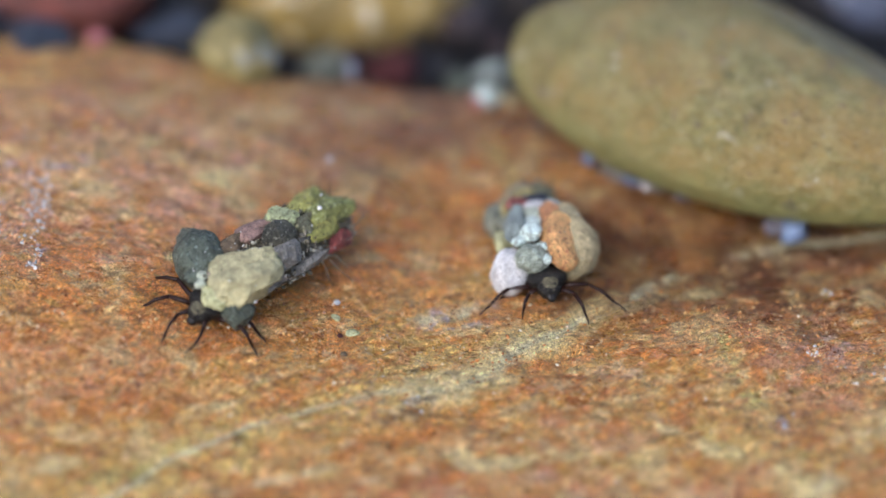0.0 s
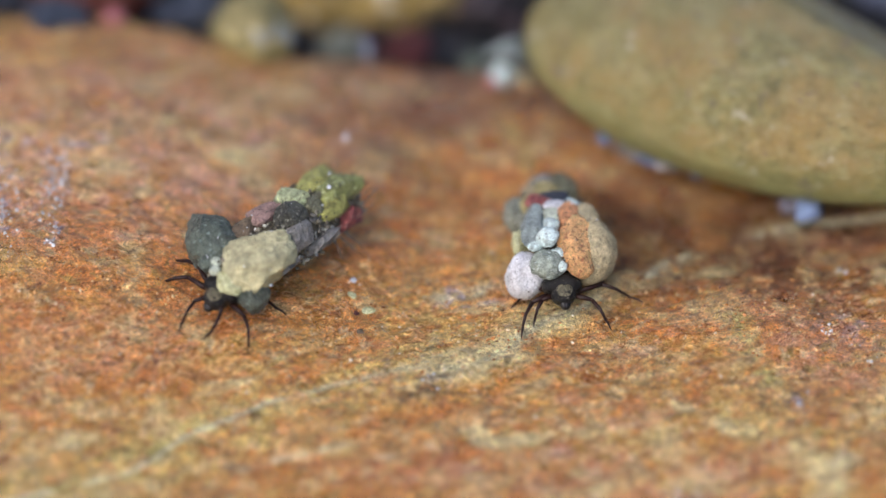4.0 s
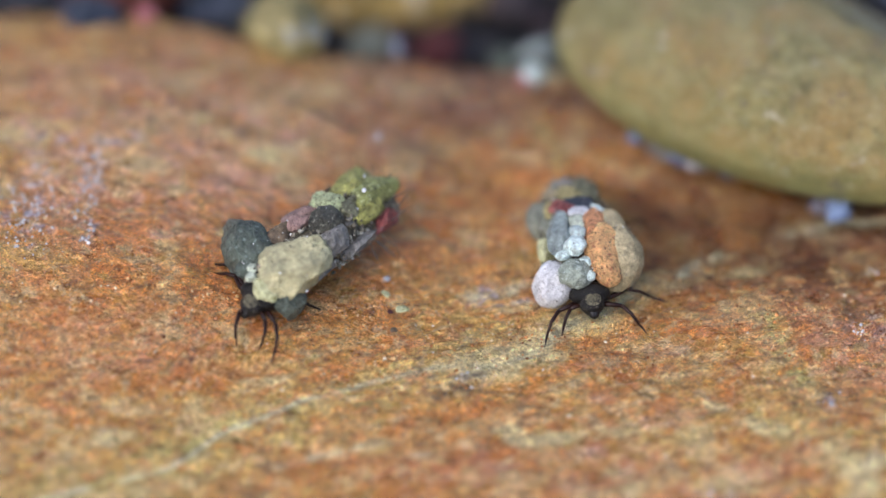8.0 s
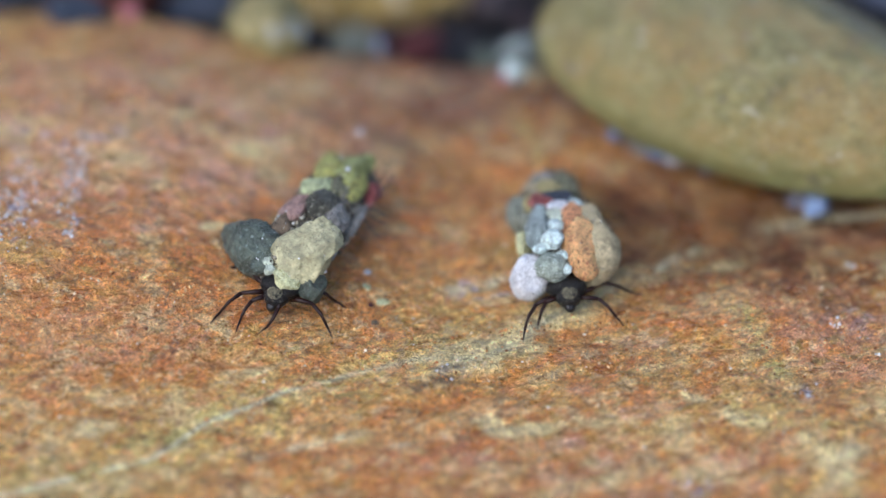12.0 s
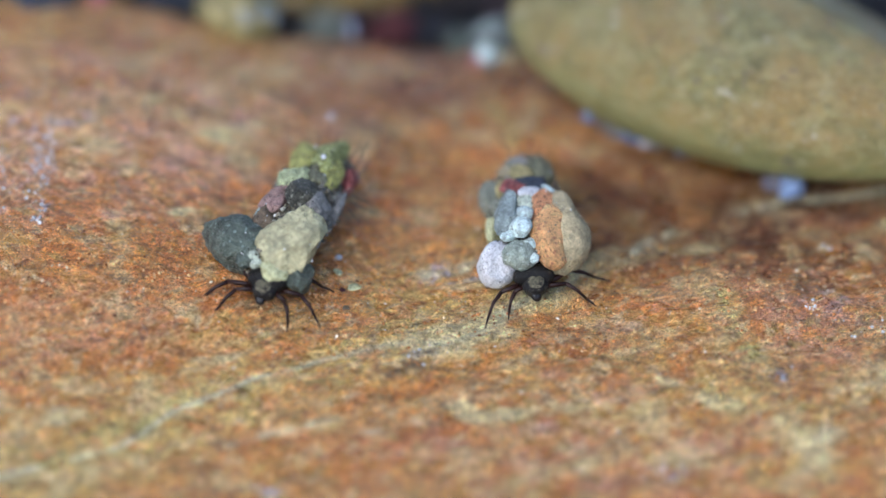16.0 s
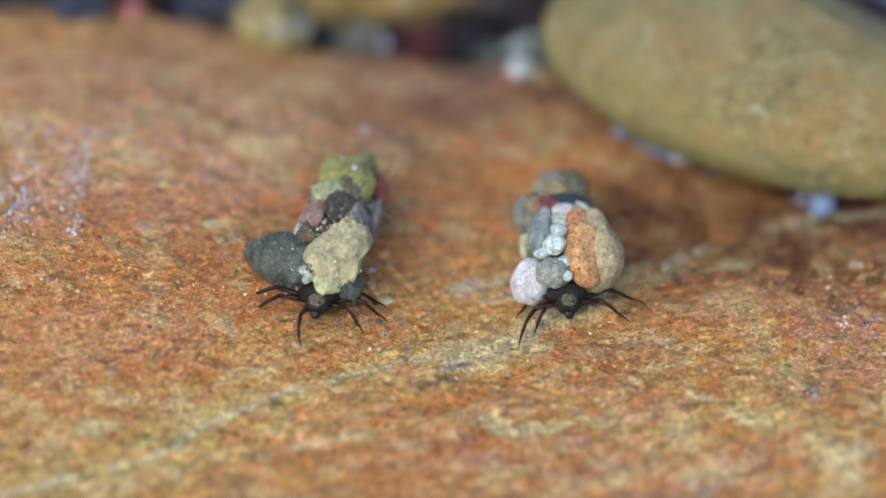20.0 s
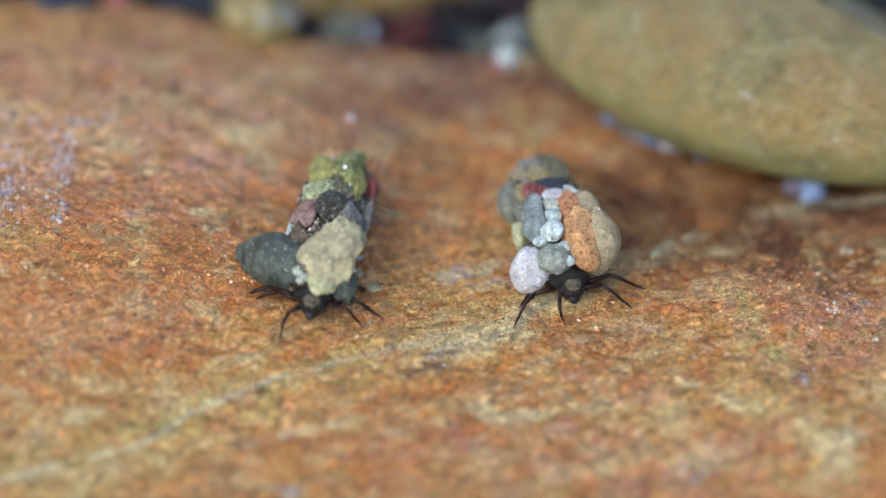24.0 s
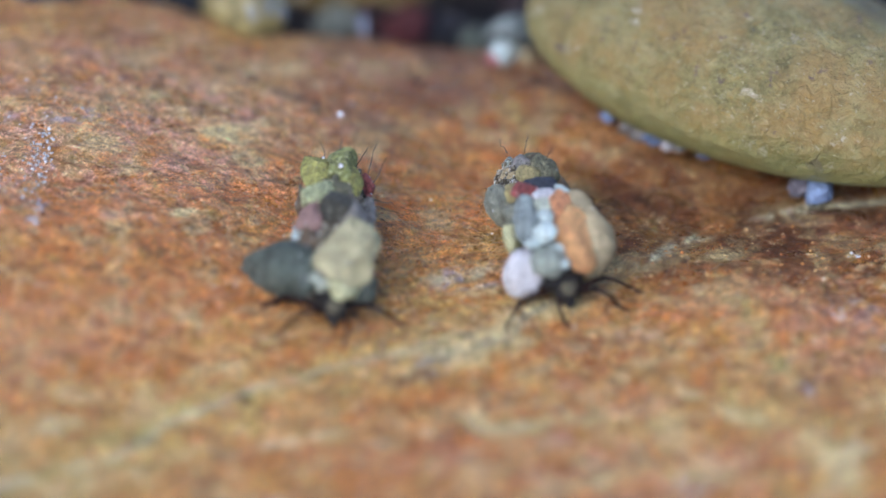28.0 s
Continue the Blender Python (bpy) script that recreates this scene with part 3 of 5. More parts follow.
def build_boulder():
    xs = spread(-37, 39, 0.16, (-95, 95))
    ys = spread(-33, 37, 0.16, (-75, 62))
    X, Y = np.meshgrid(xs, ys)
    x, y = X.ravel(), Y.ravel()
    z = rock_height(x, y)
    nx, ny = len(xs), len(ys)
    i = np.arange(nx * ny).reshape(ny, nx)
    quads = np.stack([i[:-1, :-1], i[:-1, 1:], i[1:, 1:], i[1:, :-1]], -1).reshape(-1, 4)
    me = bpy.data.meshes.new("boulder")
    me.vertices.add(nx * ny)
    me.vertices.foreach_set("co", (np.stack([x, y, z], -1) * MM).astype(np.float32).ravel())
    me.loops.add(quads.size)
    me.loops.foreach_set("vertex_index", quads.ravel().astype(np.int32))
    me.polygons.add(len(quads))
    me.polygons.foreach_set("loop_start", np.arange(0, quads.size, 4, dtype=np.int32))
    me.polygons.foreach_set("use_smooth", np.ones(len(quads), bool))
    me.update(calc_edges=True)
    y = y + 1.28 * z
    wx, wy = warped(x, y)
    dv, along = to_line(wx, wy, VEIN)
    dc, _ = to_line(x, y, CRACK)
    patchy = fbm(x, y, 2.0, 4, 61)
    left = smooth(6.8, 4.5, along)
    right = smooth(9.5, 11, along)
    dk, _ = to_line(wx, wy, BAND)
    veined = smooth(0.34, 0.52, fbm(x, y, 2.4, 4, 63))
    fleck = smooth(0.54, 0.62, fbm(x, y, 0.7, 4, 331))
    mid = smooth(7.0, 7.6, along) * smooth(10.6, 10.0, along)

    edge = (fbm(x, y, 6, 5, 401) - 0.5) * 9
    # brown rock tone with the hollow's and rear's shade painted into it
    brown_shade = smooth(8, 15, y + edge) * (0.68 * smooth(-12, 0, x + edge) * (1 - 0.35 * smooth(9, 14, x)))
    brown_shade = np.maximum(brown_shade, 0.85 * smooth(-8, 3, y + edge - 0.12 * x) * smooth(5, 11, x + edge) * (1 - 0.45 * smooth(7, 12, y))) * (0.55 + 0.45 * smooth(0.36, 0.58, fbm(x, y, 2.4, 5, 403)))
    brown_shade = brown_shade * (1 - 0.75 * blob(x, y, 5.6, 15.0, 1.5, 5.0, 14, seed=3))
    clear = 1 - 0.75 * brown_shade

    def add(*rows):
        """Ragged stains: strength, centre, half sizes, turn, raggedness."""
        total = 0
        for n, (k, *where) in enumerate(rows):
            total = total + k * blob(x, y, *where[:5], seed=int(abs(where[0] * 7 + where[1] * 13)) % 97, ragged=where[5] if len(where) > 5 else 0.9)
        return total

    stains = {
        "streak": (0.5 - 0.22 * smooth(6, -4, x)) * smooth(0.50, 0.34, flow(x, y)) * smooth(0.35, 0.6, fbm(x, y, 3, 4, 301)),
        "rear": smooth(-7, 6, y - 0.25 * x),
        "brown_with_shade": 0.88 * brown_shade + add((0.6, 26, -1.5, 9, 5.5, 8, 0.5), (0.5, 14.5, -2.5, 5, 3.5, 10), (0.4, 12.5, 5, 2.6, 4.5, 30), (0.15, -4, 18, 12, 5, 0)),
        "stain_pink": add((1.1, -19, 9, 12, 6, 0), (0.6, -12, 15, 9, 4, -8), (0.9, 13.2, -10.0, 2.2, 0.8, 10), (0.9, 13.6, -17.0, 2.8, 1.0, 15), (0.8, 7.6, -20.4, 2.6, 0.8, 10), (0.8, 20.5, -13.5, 2.0, 1.0, 0), (0.7, 9.0, -15.0, 2.4, 0.8, 0), (0.7, -24, 16, 14, 9, 0), (0.6, -4, 21, 14, 3.5, -5), (0.5, -26, 8, 6, 6, 0), (0.5, 27, -9, 8, 5, 0), (0.6, 12, -23, 13, 4, 5), (0.5, -22, -9, 8, 4, 0), (0.6, 8.5, -11.5, 1.6, 0.8, 0), (0.5, 29, 2, 6, 3, 0)),
        "stain_red": add((0.7, -3, -3.5, 4, 6, 0, 0.8), (0.6, -1.4, -7.0, 3, 2.5, 0, 0.8), (0.8, -15, 1, 17, 9, 0, 0.7), (0.6, 0, 4, 11, 8, 0, 0.7), (0.6, -14, -10, 14, 5, 10, 0.7), (0.4, 14, -7, 8, 3, 0), (0.8, 2.2, -15.3, 4.5, 1.7, 8), (0.5, 22, -2, 9, 5, 20), (0.5, 6, 9, 9, 5, -20), (0.4, -20, -3, 10, 5, 0), (0.5, 12, -14.5, 5, 1.6, -8)),
        "stain_yellow": 1.1 * np.exp(-(dv / (1.5 + 2.2 * left)) ** 2) * smooth(0.32, 0.52, patchy) * (0.75 + 0.25 * left)
        + add((0.55, -2.5, -5, 5, 6, 0, 0.5), (0.75, 1, -10, 11, 3.6, 22), (0.7, 19.4, -18, 1.6, 1.1, -40), (0.9, -3.4, -11.7, 1.0, 0.6, 15), (0.7, -17.5, -21.2, 2.6, 1.0, 25), (1.2, -2.5, -11.2, 4.6, 1.3, 15), (1.0, 2.6, -10.6, 3.0, 1.2, 30), (0.9, 3.5, -9.6, 4.0, 1.6, 30), (0.7, -16, -21, 6, 1.6, 28), (0.7, -27, -26, 8, 2.6, 14), (0.6, 20.5, -17, 5, 2.0, -25), (0.5, -10, -9, 5, 1.4, 5), (0.6, 11, -4.0, 4, 1.0, 28))
        + (0.32 + 0.15 * smooth(-9, -16, y)) * clear * smooth(0.52, 0.66, fbm(x, y, 5, 5, 77)) + 0.2 * smooth(-10, -18, y) * smooth(0.50, 0.62, fbm(x * 0.5, y, 2.4, 4, 83)) + 0.4 * smooth(4, 14, y) * smooth(-6, -14, x) * smooth(0.42, 0.6, fbm(x, y, 2.2, 4, 78)),
        "stain_olive": 0.85 * np.exp(-(dv / 1.2) ** 2) * left * smooth(0.36, 0.56, patchy) + 0.95 * np.exp(-(dk / 0.8) ** 2) * smooth(0.38, 0.54, fbm(x, y, 1.6, 4, 71)) + add((0.7, -18, -19.5, 6, 1.0, 28), (0.7, 21, -17.8, 3.5, 1.2, -20), (0.6, -2.5, -11.6, 1.8, 0.6, 0), (0.9, 5.6, 15.0, 1.2, 4.6, 14), (0.8, 10.6, 5.2, 1.2, 3.4, 40))
        + 0.3 * clear * smooth(0.58, 0.7, fbm(x, y, 3, 5, 79)),
        "stain_pale": add((2.2, 2.7, -18.6, 1.5, 0.8, -30, 0.5), (2.0, 5.4, -19.0, 3.4, 0.75, 10, 0.7), (1.6, 18.9, -17.7, 1.7, 0.7, -25, 0.7), (1.2, 15.9, -15.7, 1.0, 0.5, -25, 0.7), (1.1, 3.2, -5.3, 1.7, 0.6, 15, 0.7), (1.0, 0.4, -10.7, 2.2, 0.7, 20, 0.9), (0.9, 2.6, -11.4, 1.5, 0.6, 25, 0.9), (0.9, 28.9, -15.6, 1.8, 2.4, -30), (1.1, -14.3, 11.9, 2.6, 1.1, -20, 0.6), (0.9, -13.0, 9.1, 1.3, 0.9, -20, 0.7), (0.9, -19.9, 16.4, 1.3, 0.8, 10),
                          (0.8, -20.9, -16.3, 1.4, 0.5, 5), (0.8, -23.5, -19, 1.8, 0.8, 8), (0.9, -16.8, 3.0, 0.9, 0.5, 20, 0.7), (0.8, 2.0, -4.0, 1.8, 0.5, 14), (0.8, 12.0, -3.6, 2.4, 0.7, 25), (0.8, 3.6, -10.6, 2.4, 0.9, 35), (1.2, 12.6, -20.6, 0.35, 0.3, 0, 0.3),
                          (1.0, 28, -1.4, 0.5, 0.4, 0, 0.4), (0.7, 19.2, -1.6, 2.2, 0.7, 10),
                          (0.7, -5.5, -5, 0.6, 0.4, 0), (0.6, -31, 15, 3.5, 1.0, 5), (0.6, -8, -20, 3.5, 0.7, 15), (0.5, -14, -13.2, 1.4, 0.4, 10), (0.6, 12, -2.2, 2.5, 0.5, 28), (0.6, -17.0, 3.1, 0.9, 0.5, 0), (0.5, -22, -24.5, 3, 0.8, 10))
        + 0.5 * clear * smooth(0.60, 0.74, fbm(x, y, 2.6, 5, 311)) + 0.3 * clear * smooth(0.62, 0.70, flow(x, y)) * smooth(2, -7, y - 0.25 * x) + 1.0 * np.exp(-((dv - 0.3) / 1.3) ** 2) * mid * smooth(0.38, 0.52, patchy),
        "stain_grey": 1.0 * np.exp(-(dv / 0.23) ** 2) * left * (0.12 + 0.88 * veined) + 0.55 * np.exp(-(dv / 0.35) ** 2) * (1 - left) * (1 - right) * veined + 0.95 * np.exp(-(dv / 0.42) ** 2) * right * smooth(0.38, 0.56, patchy)
        + add((0.45, -0.9, -13.0, 1.4, 0.5, 35), (1.0, -9.3, -20.6, 2.8, 0.5, 22), (0.6, -3.3, -20.5, 1.4, 0.4, 10), (0.35, 25.3, -23, 1.0, 3.0, -10), (0.7, 2.0, -3.9, 2.6, 0.6, 15), (0.6, 6.0, -7.9, 1.3, 0.5, 40)),
        "stain_lilac": fleck * add((1.2, -26.7, 8.8, 0.8, 3.2, -6, 1.2), (0.9, -26.4, 2.8, 0.6, 1.5, 0, 1.3), (1.2, -30.6, 6, 1.5, 3.5, 0, 1.3), (0.7, -27.5, 14, 4, 1.5, 0, 1.4), (0.9, 15.5, -25.2, 1.4, 1.2, 0, 1.0), (0.8, -9.9, -26.3, 1.2, 0.9, 0, 1.0), (0.9, 26.3, -7.9, 0.5, 0.9, 0, 0.9), (0.9, 23.5, -15.3, 0.5, 0.4, 0, 0.8), (0.3, 24, -15, 2.0, 1.2, 0, 1.3),
                                   (0.35, 28, -8, 3, 1.6, 0, 1.3), (0.8, 3, -4.5, 3, 1.2, 10, 1.3), (0.3, -0.8, -13.2, 1.6, 1.0, 0, 1.2), (0.7, 25, 3, 1.0, 0.8, 0, 1.0)),
        "stain_dark": 0.75 * np.exp(-(dc / 0.36) ** 2) * smooth(0.40, 0.56, patchy) + 0.35 * np.exp(-(dv / 0.13) ** 2) * mid * veined + add((0.9, -17.3, 3.6, 0.45, 0.4, 0, 0.6), (0.5, -3.2, 12.6, 4.0, 0.7, -32, 1.1), (0.4, -10, 16.4, 5.0, 0.7, -6, 1.1), (0.8, -0.6, -13.9, 1.5, 0.7, 25, 1.3), (0.3, 1.6, -13.3, 1.6, 0.35, 20, 1.3), (0.5, 24.5, -14.5, 1.6, 0.9, 0, 1.2), (0.4, 26.5, -5.0, 2.2, 1.2, 0, 1.2))
        + 0.45 * smooth(0.70, 0.76, fbm(x, y, 1.1, 3, 97)),
    }
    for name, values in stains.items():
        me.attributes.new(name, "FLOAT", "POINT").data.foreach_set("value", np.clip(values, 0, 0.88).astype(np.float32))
    me.materials.append(M["rock"])
    tagged(new("boulder", me), "rust-orange weathered river rock with yellow veins", "rock", kind="structure")


def ground_mesh():
    """The stream bed round the boulder, out to the horizon."""
    steps = np.r_[0.02, 0.04, 0.06, 0.09, 0.13, 0.2, 0.4, 1, 3, 10, 40]
    line = np.r_[-steps[::-1], 0, steps]
    X, Y = np.meshgrid(line, line)
    Z = BED * MM + (vnoise(X * 60, Y * 60, 5) - 0.5) * 0.002
    n = len(line)
    i = np.arange(n * n).reshape(n, n)
    quads = np.stack([i[:-1, :-1], i[:-1, 1:], i[1:, 1:], i[1:, :-1]], -1).reshape(-1, 4)
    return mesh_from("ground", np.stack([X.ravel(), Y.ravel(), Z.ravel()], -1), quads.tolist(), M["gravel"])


def joined_stones(name, places, material, level=1, seed=0):
    """Many small grains in one mesh: places are (x, y, z, size) in mm."""
    rnd = np.random.RandomState(seed)
    v, f = ico(level)
    f = np.array(f)
    verts, faces = [], []
    for k, (x, y, z, s) in enumerate(places):
        q = v * (1 + 0.22 * rnd.randn(len(v), 1)) * (s * rnd.uniform(0.6, 1.2, 3))
        t = rnd.uniform(0, 6.28)
        c, sn = math.cos(t), math.sin(t)
        q = q @ np.array([[c, sn, 0], [-sn, c, 0], [0, 0, 1]])
        verts.append((q + (x, y, z)) * MM)
        faces.append(f + k * len(v))
    return mesh_from(name, np.concatenate(verts), np.concatenate(faces).tolist(), material, shade=False)


build_boulder()
tagged(new("ground", ground_mesh()), "gravelly stream bed, coloured near-black for the shade of the gaps", "stream bed", kind="structure")


def height(x, y):
    return float(rock_height(np.array([float(x)]), np.array([float(y)]))[0])


# ---- stones round the boulder ----
def loose_stone(name, x, y, z, size, material, seed, label, category="pebble", turn=(0, 0, 0), group="", **kw):
    ob = new(name, stone_mesh(name, size, M[material], seed, **kw))
    ob.matrix_basis = at(*lay(x, y, z), *turn)
    return tagged(ob, label, category, group)


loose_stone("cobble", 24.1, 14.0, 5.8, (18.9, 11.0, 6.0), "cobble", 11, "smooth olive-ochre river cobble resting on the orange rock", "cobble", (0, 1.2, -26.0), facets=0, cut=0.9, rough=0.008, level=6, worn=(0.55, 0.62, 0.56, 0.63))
loose_stone("cobble", -6.6, 36.6, 2.4, (10.3, 8.0, 6.9), "ochre_cobble", 12, "pale ochre rounded cobble behind the orange rock", "cobble", facets=3, cut=0.9, rough=0.02, level=5)
loose_stone("cobble", -30.5, 36.8, 1.2, (8.5, 6.5, 5.2), "red_brown", 13, "red-brown rounded cobble in shade", "cobble", facets=3, cut=0.88, rough=0.03, level=5)
# added stone in place of a rippled, reflecting water surface
loose_stone("slab_stone", 44.0, 35.0, 4.5, (16.0, 8.0, 8.0), "slate_blue", 14, "dark blue-grey stone, its whitish specks standing in for rippled reflection", "stone", (0, 0, -25), facets=7, rough=0.05, level=5)
loose_stone("pebble", -14.4, 27.1, 0.9, (3.1, 3.0, 2.9), "pebble_mixed", 15, "round yellow and grey pebble at the rock's rear edge", facets=7, cut=0.8, rough=0.04)
for row in [
    (-19.6, 32.0, -0.9, (3.2, 2.6, 2.4), "blue_black", "dark blue-grey pebble in the gap"),
    (-30.5, 30.8, -0.6, (4.6, 2.4, 1.7), "blue_black", "dark bluish pebble behind the rock"),
    (-35.5, 33.5, 0.2, (3.4, 2.6, 2.2), "blue_black", "bluish grey pebble behind the rock"),
    (-25.2, 29.9, 0.1, (1.15, 1.1, 1.1), "pink_red", "small pinkish red pebble"),
    (-5.8, 27.0, -0.2, (0.4, 0.4, 0.9), "blue_white", "small white quartz chip"),
    (-2.6, 29.6, -2.2, (2.5, 2.0, 2.0), "dark_red", "red pebble in the gap, shade put into its colour"),
    (-8.4, 31.0, -2.6, (2.2, 2.0, 1.8), "teal_grey", "greenish grey pebble in the gap"),
    (0.6, 30.2, -2.6, (2.3, 2.0, 2.0), "blue_black", "dark grey pebble in the gap"),
    (4.85, 21.8, 0.9, (0.95, 0.9, 1.0), "pale_blue", "white pebble beside the olive cobble"),
    (4.1, 21.3, 0.45, (0.7, 0.55, 0.5), "pink_red", "small red pebble touching a white one"),
    (5.7, 25.0, 0.4, (1.9, 1.7, 1.8), "grey", "grey pebble beside the olive cobble"),
    (6.7, 22.2, 0.2, (1.0, 0.8, 0.8), "beige", "small beige pebble beside the olive cobble"),
    (3.0, 27.0, -1.8, (1.5, 1.3, 1.3), "slate_dark", "dark pebble in the gap"),
    (26.7, 4.6, 0.95, (1.3, 1.1, 1.25), "blue_grey", "small blue-grey pebble at the cobble's foot"),
    (25.4, 5.3, 0.85, (0.95, 0.85, 1.0), "dim_lilac", "small lilac-grey pebble at the cobble's foot"),
    (12.2, 14.3, 0.1, (1.05, 0.6, 0.56), "blue_grey", "tiny lilac-blue grain at the cobble's foot"),
    (13.5, 13.1, 0.1, (0.75, 0.6, 0.48), "lilac_grey", "tiny lilac-grey grain at the cobble's foot"),
    (14.5, 12.3, 0.1, (0.9, 0.68, 0.56), "lilac_grey", "tiny lilac-grey grain at the cobble's foot"),
    (15.3, 12, 0.1, (1.2, 0.75, 0.64), "blue_grey", "tiny lilac-blue grain at the cobble's foot"),
    (16.4, 11.1, 0.1, (0.68, 0.45, 0.48), "white_pink", "tiny whitish grain at the cobble's foot"),
    (17.2, 11, 0.1, (1.05, 0.6, 0.48), "lilac_grey", "tiny lilac-grey grain at the cobble's foot"),
    (19, 10, 0.1, (0.6, 0.52, 0.4), "blue_grey", "tiny lilac-blue grain at the cobble's foot"),
]:
    px, py, pz, psize, pmat, plabel = row
    loose_stone("pebble", px, py, pz, psize, pmat, int(px * 7 + py * 3) % 89 + 20, plabel, turn=((px * 53) % 30, (py * 31) % 30, (px * 37) % 180), facets=12, cut=0.64, rough=0.04)

# crumbs on the open rock beside the larvae
for cx, cy, csize, cmat, cname, clabel in [
    (-5.95, -4.05, (0.42, 0.26, 0.14), "yellow_white", "algae_crumb", "pale green algae crumb on the orange rock"),
    (-4.85, -5.45, (0.50, 0.34, 0.14), "yellow_white", "algae_crumb", "flat pale green algae crumb on the orange rock"),
    (-5.65, -5.85, (0.22, 0.20, 0.12), "dark_red", "sand_crumb", "tiny dark red crumb on the orange rock"),
    (-5.35, -7.65, (0.30, 0.24, 0.12), "brown", "sand_crumb", "tiny brown crumb on the orange rock"),
    (-5.9, -2.3, (0.24, 0.22, 0.14), "white_pink", "sand_crumb", "tiny whitish crumb on the orange rock"),
]:
    lx, ly, lz = lay(cx, cy, 0)
    loose_stone(cname, cx, cy, height(lx, ly) - lz + csize[2] * 0.4, csize, cmat, int(cx * 11) % 60 + 5, clabel, "crumb", (0, 0, (cx * 71) % 180), facets=8, cut=0.7, rough=0.08, level=3)

rng = random.Random(5)
bits = []
while len(bits) < 1500:
    gx, gy = rng.uniform(-75, 85), rng.uniform(27, 95)
    if gy > np.interp(gx, *np.array(EDGE).T) + 5:
        gs = rng.uniform(0.5, 2.2) if gy > 40 else rng.uniform(0.4, 1.0)
        bits.append((gx, gy, BED + gs * 0.2, gs))
tagged(new("gravel", joined_stones("gravel", bits, M["loose_gravel"], 2, 3)), "loose gravel filling the bed behind the rock, darkened for the gap's shade", "gravel", kind="stuff")
bits = []
for _ in range(1300):
    gx, gy = rng.gauss(0, 24), rng.uniform(-30, 24)
    bits.append((gx, gy, rng.choice([0.04, 0.05, 0.06, 0.08, 0.11])))
# denser sand, with some clusters added where the wet rock should glint
for cx, cy, spread_x, spread_y, count in [(24, -15, 1.2, 0.8, 10), (26.5, -8, 1.5, 1.2, 14), (29, -9, 2.5, 1.5, 24), (-27, 8, 0.7, 3.0, 40), (-31, 6, 1.2, 3.0, 40), (5, -8.5, 2.5, 1.2, 60), (3, -5, 2.5, 1.0, 40),
                                          (14, 12.8, 2.6, 0.7, 70), (0, -12.6, 1.5, 0.8, 30), (-20, 20, 5, 3, 50), (2, 15, 8, 3, 60)]:
    for _ in range(count):
        bits.append((rng.gauss(cx, spread_x), rng.gauss(cy, spread_y), rng.choice([0.04, 0.05, 0.06, 0.08, 0.12])))
for _ in range(1800):
    bits.append((rng.uniform(-33, 33), rng.gauss(-7.5, 5.5), rng.choice([0.05, 0.06, 0.08, 0.10, 0.13])))
bits = [(b[0], float(lay(b[0], b[1], 0)[1]), b[2] * 0.1, b[2]) for b in bits]
gz = rock_height(np.array([b[0] for b in bits]), np.array([b[1] for b in bits]))
bits = [(b[0], b[1], b[2] + float(h), b[3]) for b, h in zip(bits, gz)]
# white specks in patches, many modelled in place of glints on wet rock
white = []
for cx, cy, spread_x, spread_y, count in [(24, -15, 0.5, 0.4, 4), (26.3, -8, 0.25, 0.5, 6), (29.5, -9, 2.2, 1.2, 3), (-27, 9, 0.45, 2.6, 80), (-31, 6, 1.1, 3.2, 110), (-28, 15, 3, 1.5, 24), (0, -13, 0.8, 0.5, 6),
                                          (25, 3, 0.4, 0.3, 5), (15.6, -24.5, 0.8, 0.6, 8), (5, 21, 6, 1.5, 16), (-12, 19, 8, 3, 20)]:
    for _ in range(count):
        white.append((rng.gauss(cx, spread_x), rng.gauss(cy, spread_y), rng.choice([0.04, 0.05, 0.07, 0.09, 0.13])))
for cx, cy, spread_x, spread_y, count in [(-26.7, 8.8, 0.4, 2.2, 60), (-26.4, 2.6, 0.3, 1.0, 24), (-30.4, 6, 1.0, 2.6, 120), (26.3, -7.9, 0.25, 0.5, 8), (23.5, -15.3, 0.3, 0.25, 5), (29, -9.5, 1.6, 1.0, 14), (12.6, -20.6, 0.1, 0.1, 2), (28, -1.4, 0.3, 0.25, 6)]:
    for _ in range(count):
        white.append((rng.gauss(cx, spread_x), rng.gauss(cy, spread_y), rng.choice([0.04, 0.06, 0.08, 0.11, 0.15])))
white = [(b[0], float(lay(b[0], b[1], 0)[1]), b[2]) for b in white]
gz = rock_height(np.array([b[0] for b in white]), np.array([b[1] for b in white]))
white = [(b[0], b[1], float(h) + b[2] * 0.2, b[2]) for b, h in zip(white, gz)]
tagged(new("specks_and_glints", joined_stones("specks_and_glints", white, M["white_grain"], 1, 6)), "white and lilac specks on the rock, many standing in for wet glints", "sand", kind="stuff")
tagged(new("sand_grains", joined_stones("sand_grains", bits, M["grain"], 1, 4)), "pale sand grains scattered on the rock, some standing in for wet sparkle", "sand", kind="stuff")


